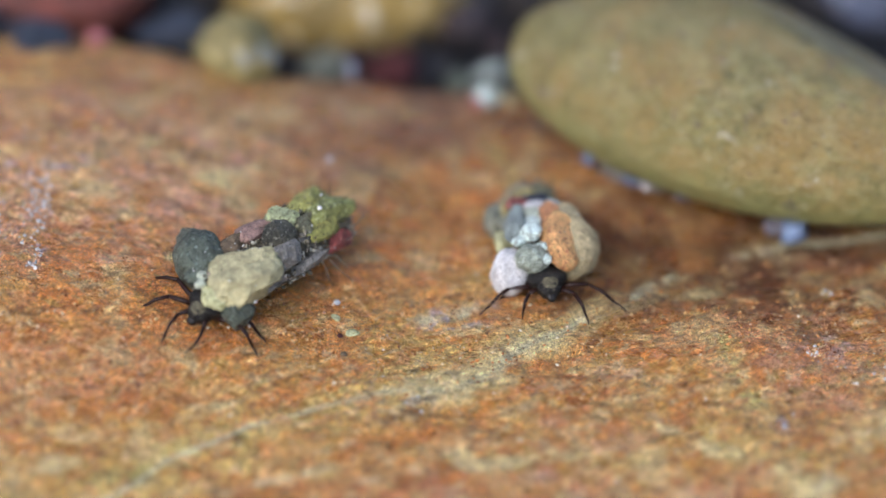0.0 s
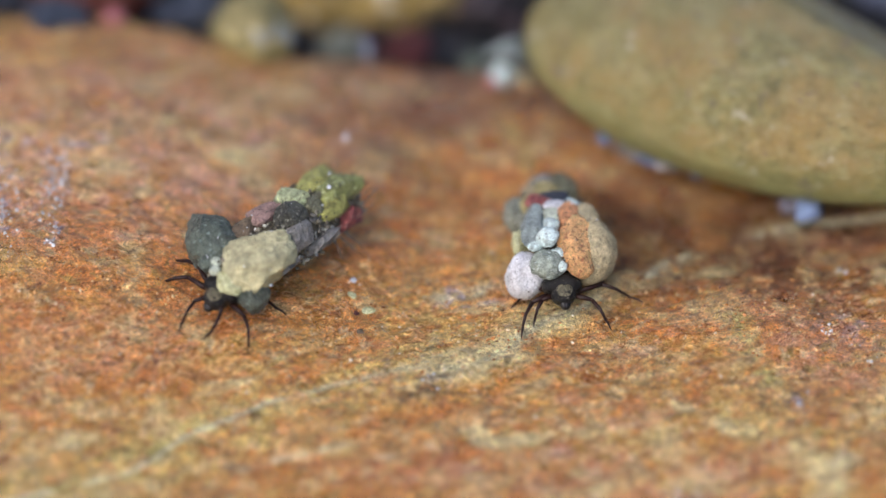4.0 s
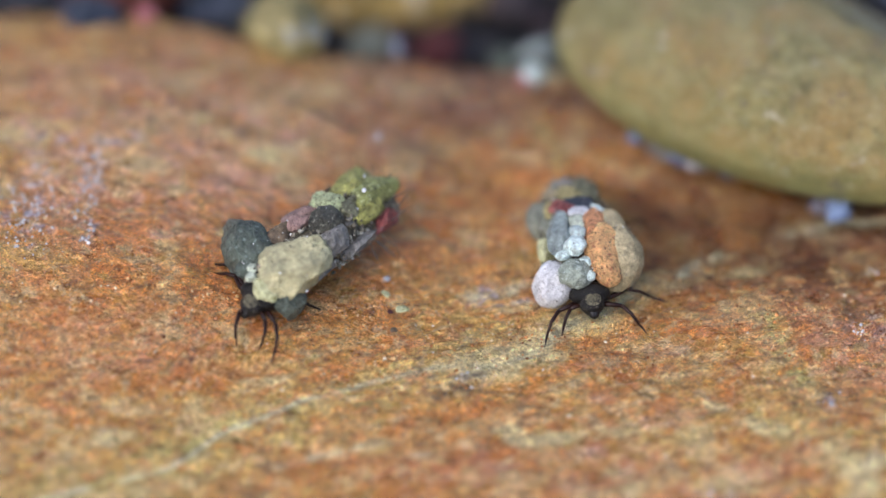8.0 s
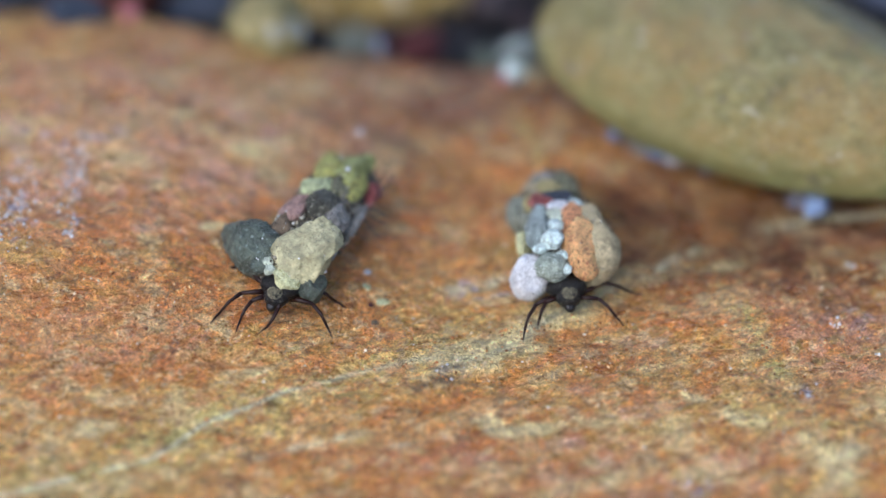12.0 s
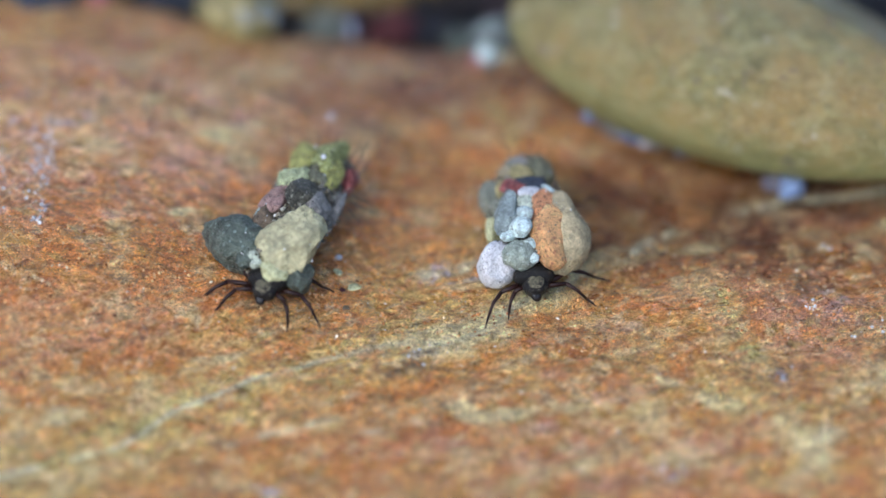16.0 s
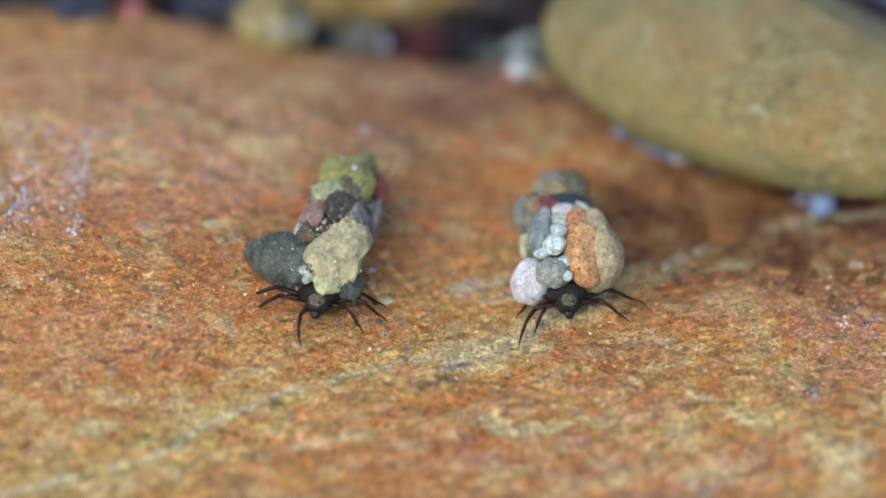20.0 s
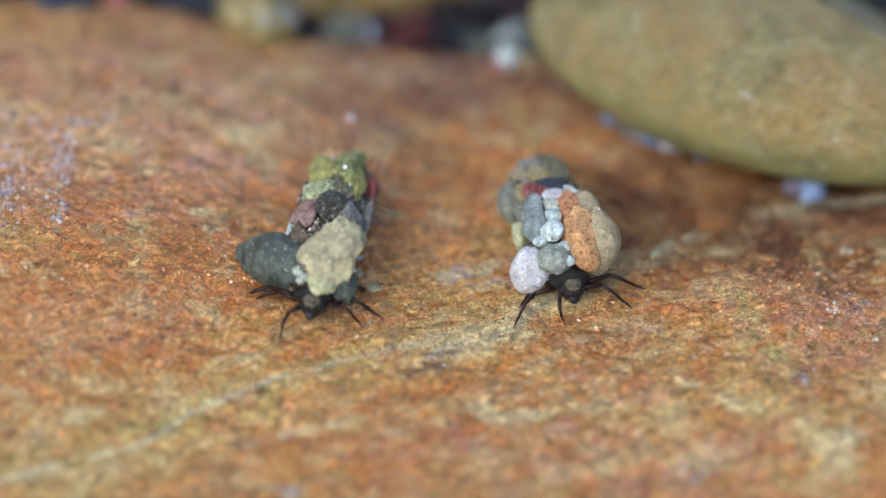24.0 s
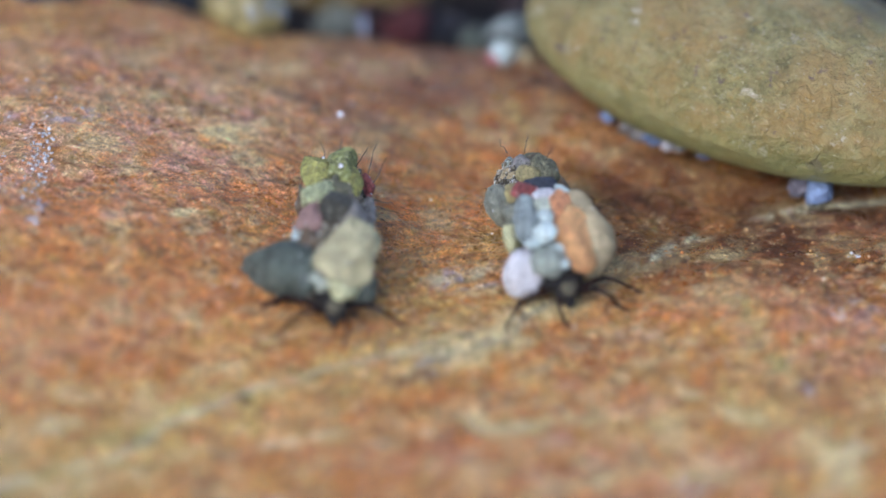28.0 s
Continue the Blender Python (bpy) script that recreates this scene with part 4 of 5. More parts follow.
# ---- the larvae ----
def case_tube(name, rings, material, parent, seed):
    """The sand case: a rough round tube through rings (y, z, radius) in mm, open in front."""
    verts, faces, n, steps = [], [], 48, 70
    ys, zs, rs = np.array(rings).T
    for i in range(steps + 1):
        y = ys[0] + (ys[-1] - ys[0]) * i / steps
        z, r = np.interp(y, ys, zs), np.interp(y, ys, rs)
        for k in range(n):
            t = 2 * math.pi * k / n
            q = Vector((math.cos(t) * 2.2, y * 0.9, math.sin(t) * 2.2))
            w = 1 + 0.10 * noise.noise(q * 1.1 + Vector((seed, 0, 0))) + 0.09 * noise.noise(q * 3.3) + 0.06 * noise.noise(q * 8)
            verts.append(Vector((math.cos(t) * r * w, y, z + math.sin(t) * r * w)) * MM)
    for i in range(steps):
        for k in range(n):
            faces.append((i * n + k, i * n + (k + 1) % n, (i + 1) * n + (k + 1) % n, (i + 1) * n + k))
    verts.append(Vector((0, ys[-1] + 0.5, zs[-1])) * MM)
    e = steps * n
    for k in range(n):
        faces.append((e + k, e + (k + 1) % n, len(verts) - 1))
    # the inner wall of the open mouth
    b = len(verts)
    for k in range(n):
        t = 2 * math.pi * k / n
        verts.append(Vector((math.cos(t) * rs[0] * 0.75, ys[0] + 0.1, zs[0] + math.sin(t) * rs[0] * 0.75)) * MM)
    for k in range(n):
        verts.append(Vector((math.cos(2 * math.pi * k / n) * rs[0] * 0.6, ys[0] + 2.5, zs[0] + math.sin(2 * math.pi * k / n) * rs[0] * 0.6)) * MM)
    for k in range(n):
        k2 = (k + 1) % n
        faces.append((k2, k, b + k, b + k2))
        faces.append((b + k2, b + k, b + n + k, b + n + k2))
    return part("case_tube", mesh_from("case_tube", verts, faces, material), parent, label="rough silk and sand tube")


LEGS = []


def add_leg(parent, hip, tip, swings, arch=0.5):
    """A jointed leg from its hip to the place on the rock where its foot rests (mm); swings: seconds and degrees about the hip."""
    h = Vector(hip)
    t = Vector((h.x + (tip[0] - h.x) * 1.12, h.y + (tip[1] - h.y) * 1.12, 0.05)) - h
    flat = Vector((t.x, t.y, 0))
    side = Vector((-flat.y, flat.x, 0)) * (0.10 if tip[0] > 0 else -0.10)
    bend = flat * 0.18 + Vector((0, 0, 0.15 + arch * 0.3))
    knee = flat * 0.42 + side + Vector((0, 0, arch * 0.55))
    mid = flat * 0.62 + side * 1.2 + Vector((0, 0, arch * 0.2 + t.z * 0.30))
    ankle = flat * 0.80 + side * 0.8 + Vector((0, 0, t.z * 0.70))
    leg = part("leg", tube_mesh("leg", [(0, 0, 0), bend, knee], [0.21, 0.19, 0.14], M["chitin_leg"]), parent, at(*hip))
    part("shin", tube_mesh("shin", [knee, mid, ankle], [0.145, 0.12, 0.092], M["chitin_leg"]), leg)
    part("foot", tube_mesh("foot", [ankle, ankle * 0.5 + t * 0.5 + Vector((0, 0, 0.06)), t], [0.092, 0.068, 0.035], M["chitin_leg"], 6), leg)
    LEGS.append((leg, hip, swings))
    return leg


def add_body(parent, head_turn, legs):
    """Head with its face plate, jaws and antennae, the thorax plates and six legs."""
    def knob(name, size, material, mat_seed, m, owner=parent, label=""):
        return part(name, stone_mesh(name, size, M[material], mat_seed, facets=0, rough=0.02, level=3), owner, m, label)
    knob("thorax", (1.15, 1.2, 1.0), "chitin", 3, at(0, 0.1, 1.75))
    knob("thorax_plate", (1.42, 0.85, 0.95), "shield", 4, at(0, -0.75, 1.85, 25), label="speckled dark brown shield behind the head")
    head = knob("head", (0.90, 1.0, 0.78), "shield", 5, at(0.05, -1.25, 1.6, 34, 0, head_turn))
    knob("face_plate", (0.56, 0.56, 0.2), "face", 6, at(0, 0.0, 0.62, 2), head, "olive-brown patch on the face")
    knob("jaw", (0.30, 0.46, 0.32), "chitin", 7, at(-0.10, -0.82, 0.02, 0, 0, 14), head)
    knob("jaw", (0.30, 0.46, 0.32), "chitin", 8, at(0.10, -0.82, 0.02, 0, 0, -14), head)
    knob("eye", (0.15, 0.15, 0.15), "chitin", 9, at(-0.66, -0.30, 0.30), head)
    knob("eye", (0.15, 0.15, 0.15), "chitin", 10, at(0.66, -0.30, 0.30), head)
    for hip, tip, swings in legs:
        add_leg(parent, hip, tip, swings)
    return head


def case_stones(parent, rows, seed):
    made = []
    for n, (name, x, y, z, size, material, turn, kw, label) in enumerate(rows):
        made.append((rows[n], part(name, stone_mesh(name, size, M[material], seed + n * 3, **{"facets": 11, "cut": 0.66, "rough": 0.06, "level": 5 if max(size) > 1.2 else 4, **kw}), parent, at(x, y, z, *turn), label)))
    return made


def small_stones(parent, count, rings, seed, mats, large):
    """Little stones and sand that pave the case between the large ones."""
    r = random.Random(seed)
    ys, zs, rs = np.array(rings).T
    pool = [stone_mesh("small_stone", (0.42, 0.5, 0.3), M[m], seed + k, level=3, facets=8, cut=0.66) for k, m in enumerate(mats)]
    for n in range(count):
        y = r.uniform(ys[0] + 0.3, ys[-1])
        a = radians(r.uniform(-25, 205))
        rad = np.interp(y, ys, rs) * 0.96
        z = np.interp(y, ys, zs)
        s = r.uniform(0.5, 1.3)
        here = (math.cos(a) * rad, y, z + math.sin(a) * rad)
        if any(sum(((here[i] - row[1 + i]) / (row[4][i] + 0.1)) ** 2 for i in range(3)) < 1.1 for row in large):
            continue
        m = at(math.cos(a) * rad, y, z + math.sin(a) * rad) @ pose(0, 0, 0, 0, 90 - math.degrees(a), 0) @ pose(0, 0, 0, r.uniform(-15, 15), r.uniform(-15, 15), r.uniform(0, 360)) @ Matrix.Diagonal((s, s, s, 1))
        part("small_stone", r.choice(pool), parent, m)


def fuzz(parent, stones, count, seed, rear=6.0):
    """A thin fur of algae on the stones of a case, longer towards the tail."""
    r = random.Random(seed)
    verts, faces = [], []
    for row, ob in stones:
        turn = ob.matrix_basis.to_3x3()
        roots = [(ob.matrix_basis @ v.co / MM, (turn @ v.normal).normalized()) for v in ob.data.vertices]
        roots = [(p, n) for p, n in roots if n.z > -0.1 and p.z > 0.8]
        for _ in range(int(count * row[4][0] * row[4][1])):
            p, n = r.choice(roots)
            longer = 1.0 + 0.9 * smooth(rear - 2, rear + 3, p.y)
            d = (n + Vector((r.gauss(0, 0.5), r.gauss(0, 0.5), r.gauss(0, 0.5)))) * r.uniform(0.10, 0.34) * longer
            side = d.orthogonal().normalized() * 0.011
            other = d.cross(side).normalized() * 0.011
            b = len(verts)
            for k, q in enumerate((p - n * 0.05, p + d * 0.5 + Vector((r.uniform(-.06, .06), r.uniform(-.06, .06), 0)), p + d)):
                for e in (side, other * 0.8 - side * 0.5, -other * 0.8 - side * 0.5):
                    verts.append((q + e * (1 - 0.4 * k)) * MM)
            for k in range(2):
                for m in range(3):
                    faces.append((b + k * 3 + m, b + k * 3 + (m + 1) % 3, b + k * 3 + 3 + (m + 1) % 3, b + k * 3 + 3 + m))
    tagged(part("algae_fuzz", mesh_from("algae_fuzz", verts, faces, M["hair"]), parent, label="thin fur of grey algae"), kind="stuff")


def mortar(parent, rings, large, seed, count):
    """Sand and silk that fill the joints between the stones of a case."""
    r = random.Random(seed)
    ys, zs, rs = np.array(rings).T
    places = []
    for _ in range(count):
        y, a = r.uniform(ys[0], ys[-1]), radians(r.uniform(-20, 200))
        rad = np.interp(y, ys, rs) * r.uniform(0.98, 1.16)
        p = (math.cos(a) * rad, y, np.interp(y, ys, zs) + math.sin(a) * rad)
        if not any(sum(((p[k] - row[1 + k]) / row[4][k]) ** 2 for k in range(3)) < 0.7 for row in large):
            places.append((*p, r.choice([0.07, 0.09, 0.12, 0.16, 0.2])))
    tagged(part("joint_sand", joined_stones("joint_sand", places, M["joint_sand"], 1, seed), parent, label="grey-brown sand filling the joints"), kind="stuff")


def specks(parent, stones, seed, count):
    """Sand grains that stick to the large stones of a case, the white ones in place of wet glints."""
    r = random.Random(seed)
    places = []
    for row, ob in stones:
        pts = [ob.matrix_basis @ v.co for v in ob.data.vertices]
        norms = [ob.matrix_basis.to_3x3() @ v.normal for v in ob.data.vertices]
        up = [p for p, n in zip(pts, norms) if n.z > 0.1 or n.y < -0.4]
        for _ in range(int(count * row[4][0] * row[4][1])):
            p = r.choice(up) / MM
            places.append((p.x, p.y, p.z, r.choice([0.03, 0.035, 0.04, 0.05, 0.07])))
    tagged(part("sand_and_glints", joined_stones("sand_and_glints", places, M["case_specks"], 1, seed), parent, label="fine sand grains on the stones, the white ones standing in for glints"), kind="stuff")


def filaments(parent, seed, roots):
    """Thin strands of algae on the case."""
    r = random.Random(seed)
    for x, y, z, dx, dy, dz in roots:
        p, d = Vector((x, y, z)), Vector((dx, dy, dz))
        pts = [p + d * 0.7 * k / 5 + Vector((r.uniform(-1, 1), r.uniform(-1, 1), r.uniform(-1, 1))) * 0.05 * k ** 0.5 for k in range(6)]
        part("algae_strand", tube_mesh("algae_strand", pts, [0.05, 0.045, 0.04, 0.035, 0.03, 0.02], M["hair"], 5), parent, label="thin grey algae strand")


# the larva with the long dark side stone
larva_a = tagged(new("caddisfly_larva"), "black-legged caddis larva in a case of dark, tan and yellow-green stones", "insect larva", "caddisfly larvae")
RINGS_A = [(-0.3, 2.0, 1.55), (3, 2.1, 1.75), (7, 2.15, 2.0), (11, 1.85, 1.8), (12.8, 1.7, 1.5)]
case_tube("case_tube", RINGS_A, M["sand"], larva_a, 2.0)
STONES_A = [
    ("case_stone", -3.25, 2.05, 2.15, (2.85, 1.6, 1.85), "slate_dark", (0, -12, -28), {"facets": 5, "cut": 0.8, "level": 5, "rough": 0.06, "taper": 0.25}, "long dark green-grey stone sticking out sideways"),
    ("case_stone", 0.85, 1.75, 3.45, (2.05, 2.55, 1.7), "tan", (24, 2, -6), {"rough": 0.065, "facets": 7, "cut": 0.74, "level": 5}, "large flat sandy tan stone"),
    ("case_stone", 0.45, -0.95, 2.7, (0.95, 0.55, 0.75), "yellow_white", (-25, 10, 10), {}, "pale yellow stone over the mouth"),
    ("case_stone", -0.75, -0.75, 3.1, (0.42, 0.35, 0.36), "pale_green", (0, 0, 30), {}, "small pale stone over the mouth"),
    ("case_stone", -1.15, -0.15, 3.3, (0.36, 0.36, 0.3), "pale_green", (0, 0, 10), {}, "small pale stone over the mouth"),
    ("case_stone", 1.75, 0.25, 1.75, (1.2, 1.15, 1.15), "slate_dark", (0, 0, 20), {}, "dark grey stone at the mouth"),
    ("case_stone", -1.7, 1.0, 2.8, (1.2, 1.6, 1.1), "slate_dark", (0, -30, 0), {}, "dark grey stone between two larger ones"),
    ("case_stone", 0, 5.95, 4.11, (1.35, 1.4, 0.8), "grey_black", (5, 0, 15), {}, "blackish stone"),
    ("case_stone", 1.5, 5.31, 3.73, (1.1, 1.3, 0.9), "lilac_grey", (0, 30, 0), {}, "lilac-grey stone"),
    ("case_stone", -1.5, 5.53, 3.68, (1.1, 1.6, 0.7), "pink_brown", (0, -30, -10), {}, "pinkish brown stone"),
    ("case_stone", -1.6, 3.5, 3.4, (0.9, 1.6, 0.8), "brown", (0, -40, 0), {}, "brown stone"),
    ("case_stone", -1.15, 7.8, 4.0, (1.4, 1.05, 0.75), "light_green", (0, -20, 15), {}, "light green stone"),
    ("case_stone", -1.0, 10.8, 3.3, (1.25, 2.5, 1.35), "olive_yellow", (-8, -28, 6), {"facets": 14, "cut": 0.66, "rough": 0.03}, "yellow-green stone"),
    ("case_stone", 0.35, 11.1, 3.35, (1.2, 2.4, 1.35), "olive", (-6, 20, -6), {"facets": 14, "cut": 0.66, "rough": 0.03}, "olive-green stone"),
    ("case_stone", 1.1, 9.7, 3.5, (0.95, 1.7, 0.85), "olive_yellow", (-4, 36, -14), {"facets": 14, "cut": 0.66, "rough": 0.03}, "yellow-green stone"),
    ("case_stone", 0.05, 9.3, 4.05, (0.35, 1.1, 0.4), "moss_grey", (0, 10, 8), {}, "dull olive sliver between two stones"),
    ("case_stone", 0.3, 8.2, 3.95, (0.8, 0.8, 0.5), "moss_grey", (0, 10, 40), {}, "olive-grey stone"),
    ("case_stone", 2.0, 10.5, 2.3, (0.7, 1.4, 1.0), "red", (0, 20, 0), {}, "dull red stone"),
    ("case_stone", 2.1, 7.52, 2.4, (0.5, 2.0, 0.8), "lilac_grey", (0, 25, 0), {}, "long grey stone on the flank"),
    ("case_stone", 1.6, 3.8, 2.3, (0.7, 1.7, 1.1), "lilac_grey", (0, 15, 5), {}, "grey stone on the flank"),
    ("case_stone", -2.1, 8.78, 2.43, (0.6, 1.6, 1.0), "brown", (0, -15, 0), {}, "brown stone on the flank"),
    ("case_stone", -2.3, 5, 2.4, (0.6, 1.2, 1.0), "pale_blue", (0, -15, 0), {}, "pale stone on the flank"),
]
made_a = case_stones(larva_a, STONES_A, 100)
specks(larva_a, made_a, 41, 10)
fuzz(larva_a, made_a, 34, 15)
mortar(larva_a, RINGS_A, STONES_A, 17, 1500)
small_stones(larva_a, 200, RINGS_A, 7, ["sand", "brown", "grey_black", "beige", "grey_black", "lilac_grey"], STONES_A)
filaments(larva_a, 8, [(2.4, 10.5, 2.6, 1.6, 1.2, 2.6), (2.5, 9.5, 2.2, 2.2, 0.4, -1.0), (2.4, 8.6, 1.8, 1.8, -0.6, -1.2), (2.2, 11.4, 3.0, 0.8, 1.6, 2.4), (2.6, 9.0, 2.0, 2.4, 0.8, -1.4),
                       (0.2, 12.4, 3.4, 0.4, 1.6, 1.4), (-0.6, 12.0, 3.6, -0.6, 1.2, 1.6), (1.4, 12.0, 3.2, 1.2, 1.4, 1.2)])
add_body(larva_a, -6, [
    ((-0.6, -1.0, 1.1), (-1.64, -3.89), [(0, 22), (7, 22), (8, 48), (9, 26), (10, 22), (11, 19), (12, 3), (15, -30), (16, -26), (17, -30), (18, -34), (19, 14), (20, 21), (23, 4), (24, 0), (25, 3), (26, -4), (27, -44), (28, -49)]),
    ((0.6, -1.0, 1.1), (1.86, -3.32), [(0, -17), (1, -27), (2, -33), (3, -26), (6, -12), (7, -5), (8, 6), (9, 5), (10, -14), (11, -28), (12, -43), (15, 9), (16, 7), (17, 18), (18, 40), (19, 21), (20, 37), (23, 35), (24, 50), (25, 40), (26, 40), (28, -34)]),
    ((-0.8, -0.7, 1.15), (-4.46, -2.34), [(0, 21), (1, 6), (2, 3), (3, -1), (6, 1), (7, -1), (8, -32), (9, 38), (10, 12), (11, 12), (12, 29), (15, 2), (16, 4), (17, 2), (18, -1), (19, -1), (20, -6), (23, -18), (24, -25), (25, -22), (26, -29), (27, -50), (28, -40)]),
    ((0.8, -0.7, 1.15), (4.28, -0.98), [(0, 9), (1, -0), (2, -36), (3, -32), (6, -19), (7, -14), (8, -41), (10, 0), (11, -4), (12, -15), (15, -25), (16, -21), (17, 13), (18, 8), (19, 3), (20, 4), (23, 14), (24, 7), (25, 5), (26, 10), (27, 1), (28, -9)]),
    ((-0.9, -0.4, 1.2), (-5.5, 0.47), [(0, 16), (1, 8), (2, 4), (3, 5), (6, 3), (7, 0), (8, -0), (9, -2), (10, -0), (11, 0), (12, -3), (15, -16), (16, -11), (17, -11), (18, -11), (19, -9), (20, 15), (23, 10), (28, 10)]),
    ((0.9, -0.4, 1.2), (3.41, 1.65), [(0, -15), (1, -3), (2, -4), (3, -0), (6, 5), (7, 9), (8, 18), (9, 15), (12, -13), (15, -6), (16, -7), (17, 0), (20, -20), (23, 7), (24, 16), (25, 11), (28, 4)]),
])

for bx, by, bz, br in [(2.45, 1.3, 2.6, 0.13), (0.4, 9.9, 4.75, 0.17), (1.9, 2.6, 3.6, 0.09), (-0.8, 11.6, 4.2, 0.1)]:
    part("air_bubble", stone_mesh("air_bubble", (br, br, br), M["bubble"], 3, facets=0, rough=0.01, level=2), larva_a, at(bx, by, bz), "tiny silvery air bubble")

# the larva with the orange and white stones
larva_b = tagged(new("caddisfly_larva"), "black-legged caddis larva in a case of white, grey and orange stones", "insect larva", "caddisfly larvae")
RINGS_B = [(-0.3, 2.0, 1.55), (3, 2.1, 1.75), (6.5, 2.15, 1.9), (9.4, 1.8, 1.75), (11.4, 1.45, 1.4)]
case_tube("case_tube", RINGS_B, M["grit"], larva_b, 5.0)
STONES_B = [
    ("case_stone", -2.4, 0.6, 1.85, (1.4, 1.5, 1.75), "white_pink", (0, 0, 0), {"facets": 3, "cut": 0.88, "rough": 0.03}, "whitish rounded pebble at the mouth"),
    ("case_stone", -0.95, -0.15, 3.2, (1.2, 1.2, 1.05), "grey_green", (-20, 0, 0), {"facets": 4, "cut": 0.86}, "grey-green round stone"),
    ("case_stone", -0.8, 1.25, 4.6, (0.8, 0.85, 0.6), "white", (0, 0, 0), {"facets": 10, "cut": 0.72}, "small white stone"),
    ("case_stone", -1.6, 0.9, 4.15, (0.6, 0.4, 0.36), "pale_blue", (0, 0, 25), {"facets": 10, "cut": 0.72}, "small pale stone"),
    ("case_stone", -0.3, 3.07, 4.45, (0.6, 0.62, 0.42), "pale_blue", (0, 0, 10), {"facets": 10, "cut": 0.72}, "small pale stone"),
    ("case_stone", -0.3, 2.0, 4.1, (0.5, 0.7, 0.5), "grey", (0, 0, 0), {}, "small grey stone"),
    ("case_stone", -0.2, 0.35, 3.75, (0.5, 0.55, 0.5), "pale_blue", (-20, 0, 0), {}, "small pale stone"),
    ("case_stone", -0.08, -0.75, 3.4, (0.4, 0.38, 0.38), "white", (0, 0, 0), {}, "tiny white stone over the mouth"),
    ("case_stone", -1.45, 3.3, 4.1, (1.15, 2.45, 0.8), "grey", (4, -18, -12), {"facets": 18, "cut": 0.6, "rough": 0.03}, "long grey stone"),
    ("case_stone", 2.3, 2.3, 2.7, (1.7, 2.75, 2.05), "beige", (8, 18, -2), {"facets": 5, "cut": 0.8, "rough": 0.025, "level": 5}, "large beige stone on the flank"),
    ("case_stone", 1.25, 1.1, 3.75, (1.25, 2.35, 1.3), "orange", (22, 12, 9), {"facets": 9, "cut": 0.78, "rough": 0.02, "level": 5}, "long orange sandstone piece"),
    ("case_stone", 1.0, 3.84, 4.05, (0.95, 1.6, 1), "rust", (8, 10, 4), {"facets": 5, "cut": 0.84, "rough": 0.02}, "rust-brown sandstone piece"),
    ("case_stone", 2.05, 2.75, 3.75, (1.15, 2.5, 1.15), "beige", (12, 20, 3), {"facets": 8, "cut": 0.78, "rough": 0.02}, "pale buff strip beside the orange piece"),
    ("case_stone", -2.5, 3.56, 2.6, (0.62, 1.19, 0.88), "yellow_white", (0, 0, 0), {}, "pale yellow stone on the flank"),
    ("case_stone", -2.15, 7.2, 2.3, (1.05, 1.8, 1.3), "teal_grey", (0, -10, 5), {"facets": 4, "cut": 0.84}, "teal-grey rounded stone on the flank"),
    ("case_stone", -0.2, 4.1, 4.4, (0.7, 0.75, 0.5), "pale_green", (0, 10, 0), {"facets": 10, "cut": 0.72}, "pale greenish stone"),
    ("case_stone", 0.2, 5.06, 4.46, (1, 0.75, 0.45), "white_pink", (0, 10, 20), {}, "pinkish white stone"),
    ("case_stone", 1.4, 5.79, 4.05, (0.55, 1.5, 0.55), "pale_blue", (0, 30, 35), {}, "pale blue-grey stone"),
    ("case_stone", -0.85, 6.09, 4.24, (0.94, 0.88, 0.56), "red", (0, 0, 20), {}, "dark red stone"),
    ("case_stone", 0.4, 6.49, 4.18, (1.19, 1.12, 0.62), "blue_black", (0, 0, 10), {}, "blue-black stone"),
    ("case_stone", -1.5, 6.77, 3.83, (0.75, 0.75, 0.62), "yellow", (0, 0, 40), {}, "ochre stone"),
    ("case_stone", -0.15, 8.14, 4.0, (0.8, 0.75, 0.6), "yellow", (0, 0, 0), {"facets": 9, "cut": 0.74}, "ochre stone"),
    ("case_stone", 1.35, 8.9, 3.45, (1.05, 1.4, 0.8), "moss_grey", (0, 20, 0), {"facets": 9, "cut": 0.74}, "olive-grey stone"),
    ("case_stone", 0.0, 10.0, 3.1, (0.85, 1.1, 0.75), "lilac_grey", (0, -15, 0), {"facets": 9, "cut": 0.74}, "lilac-grey stone"),
    ("case_stone", 0.9, 10.1, 3.3, (0.6, 0.8, 0.6), "sand", (0, 10, 30), {}, "sandy brown stone"),
    ("case_stone", 1.9, 6.88, 2.53, (0.7, 1.7, 1.2), "brown", (0, 15, 0), {}, "brown stone on the flank"),
    ("case_stone", -1.9, 5.38, 2.96, (0.6, 1.1, 0.8), "teal_grey", (0, -25, 0), {}, "dark stone on the flank"),
    ("case_stone", 0.85, 10.9, 2.6, (0.95, 0.8, 0.8), "moss_grey", (0, 0, 20), {"facets": 10, "cut": 0.7}, "olive-grey stone at the tail"),
]
made_b = case_stones(larva_b, STONES_B, 300)
specks(larva_b, made_b, 42, 8)
fuzz(larva_b, made_b, 26, 16, 5.0)
mortar(larva_b, RINGS_B, STONES_B, 18, 1100)
small_stones(larva_b, 220, RINGS_B, 9, ["grey", "grey_green", "pale_blue", "teal_grey", "beige", "white_pink"], STONES_B)
filaments(larva_b, 10, [(0.5, 11.5, 3.2, 0.6, 1.4, 1.2), (-0.8, 11.2, 3.6, -0.8, 1.0, 1.2), (1.4, 10.0, 3.4, 1.2, 0.8, 1.2), (1.6, 4.4, 4.6, 1.0, 0.8, 0.8)])
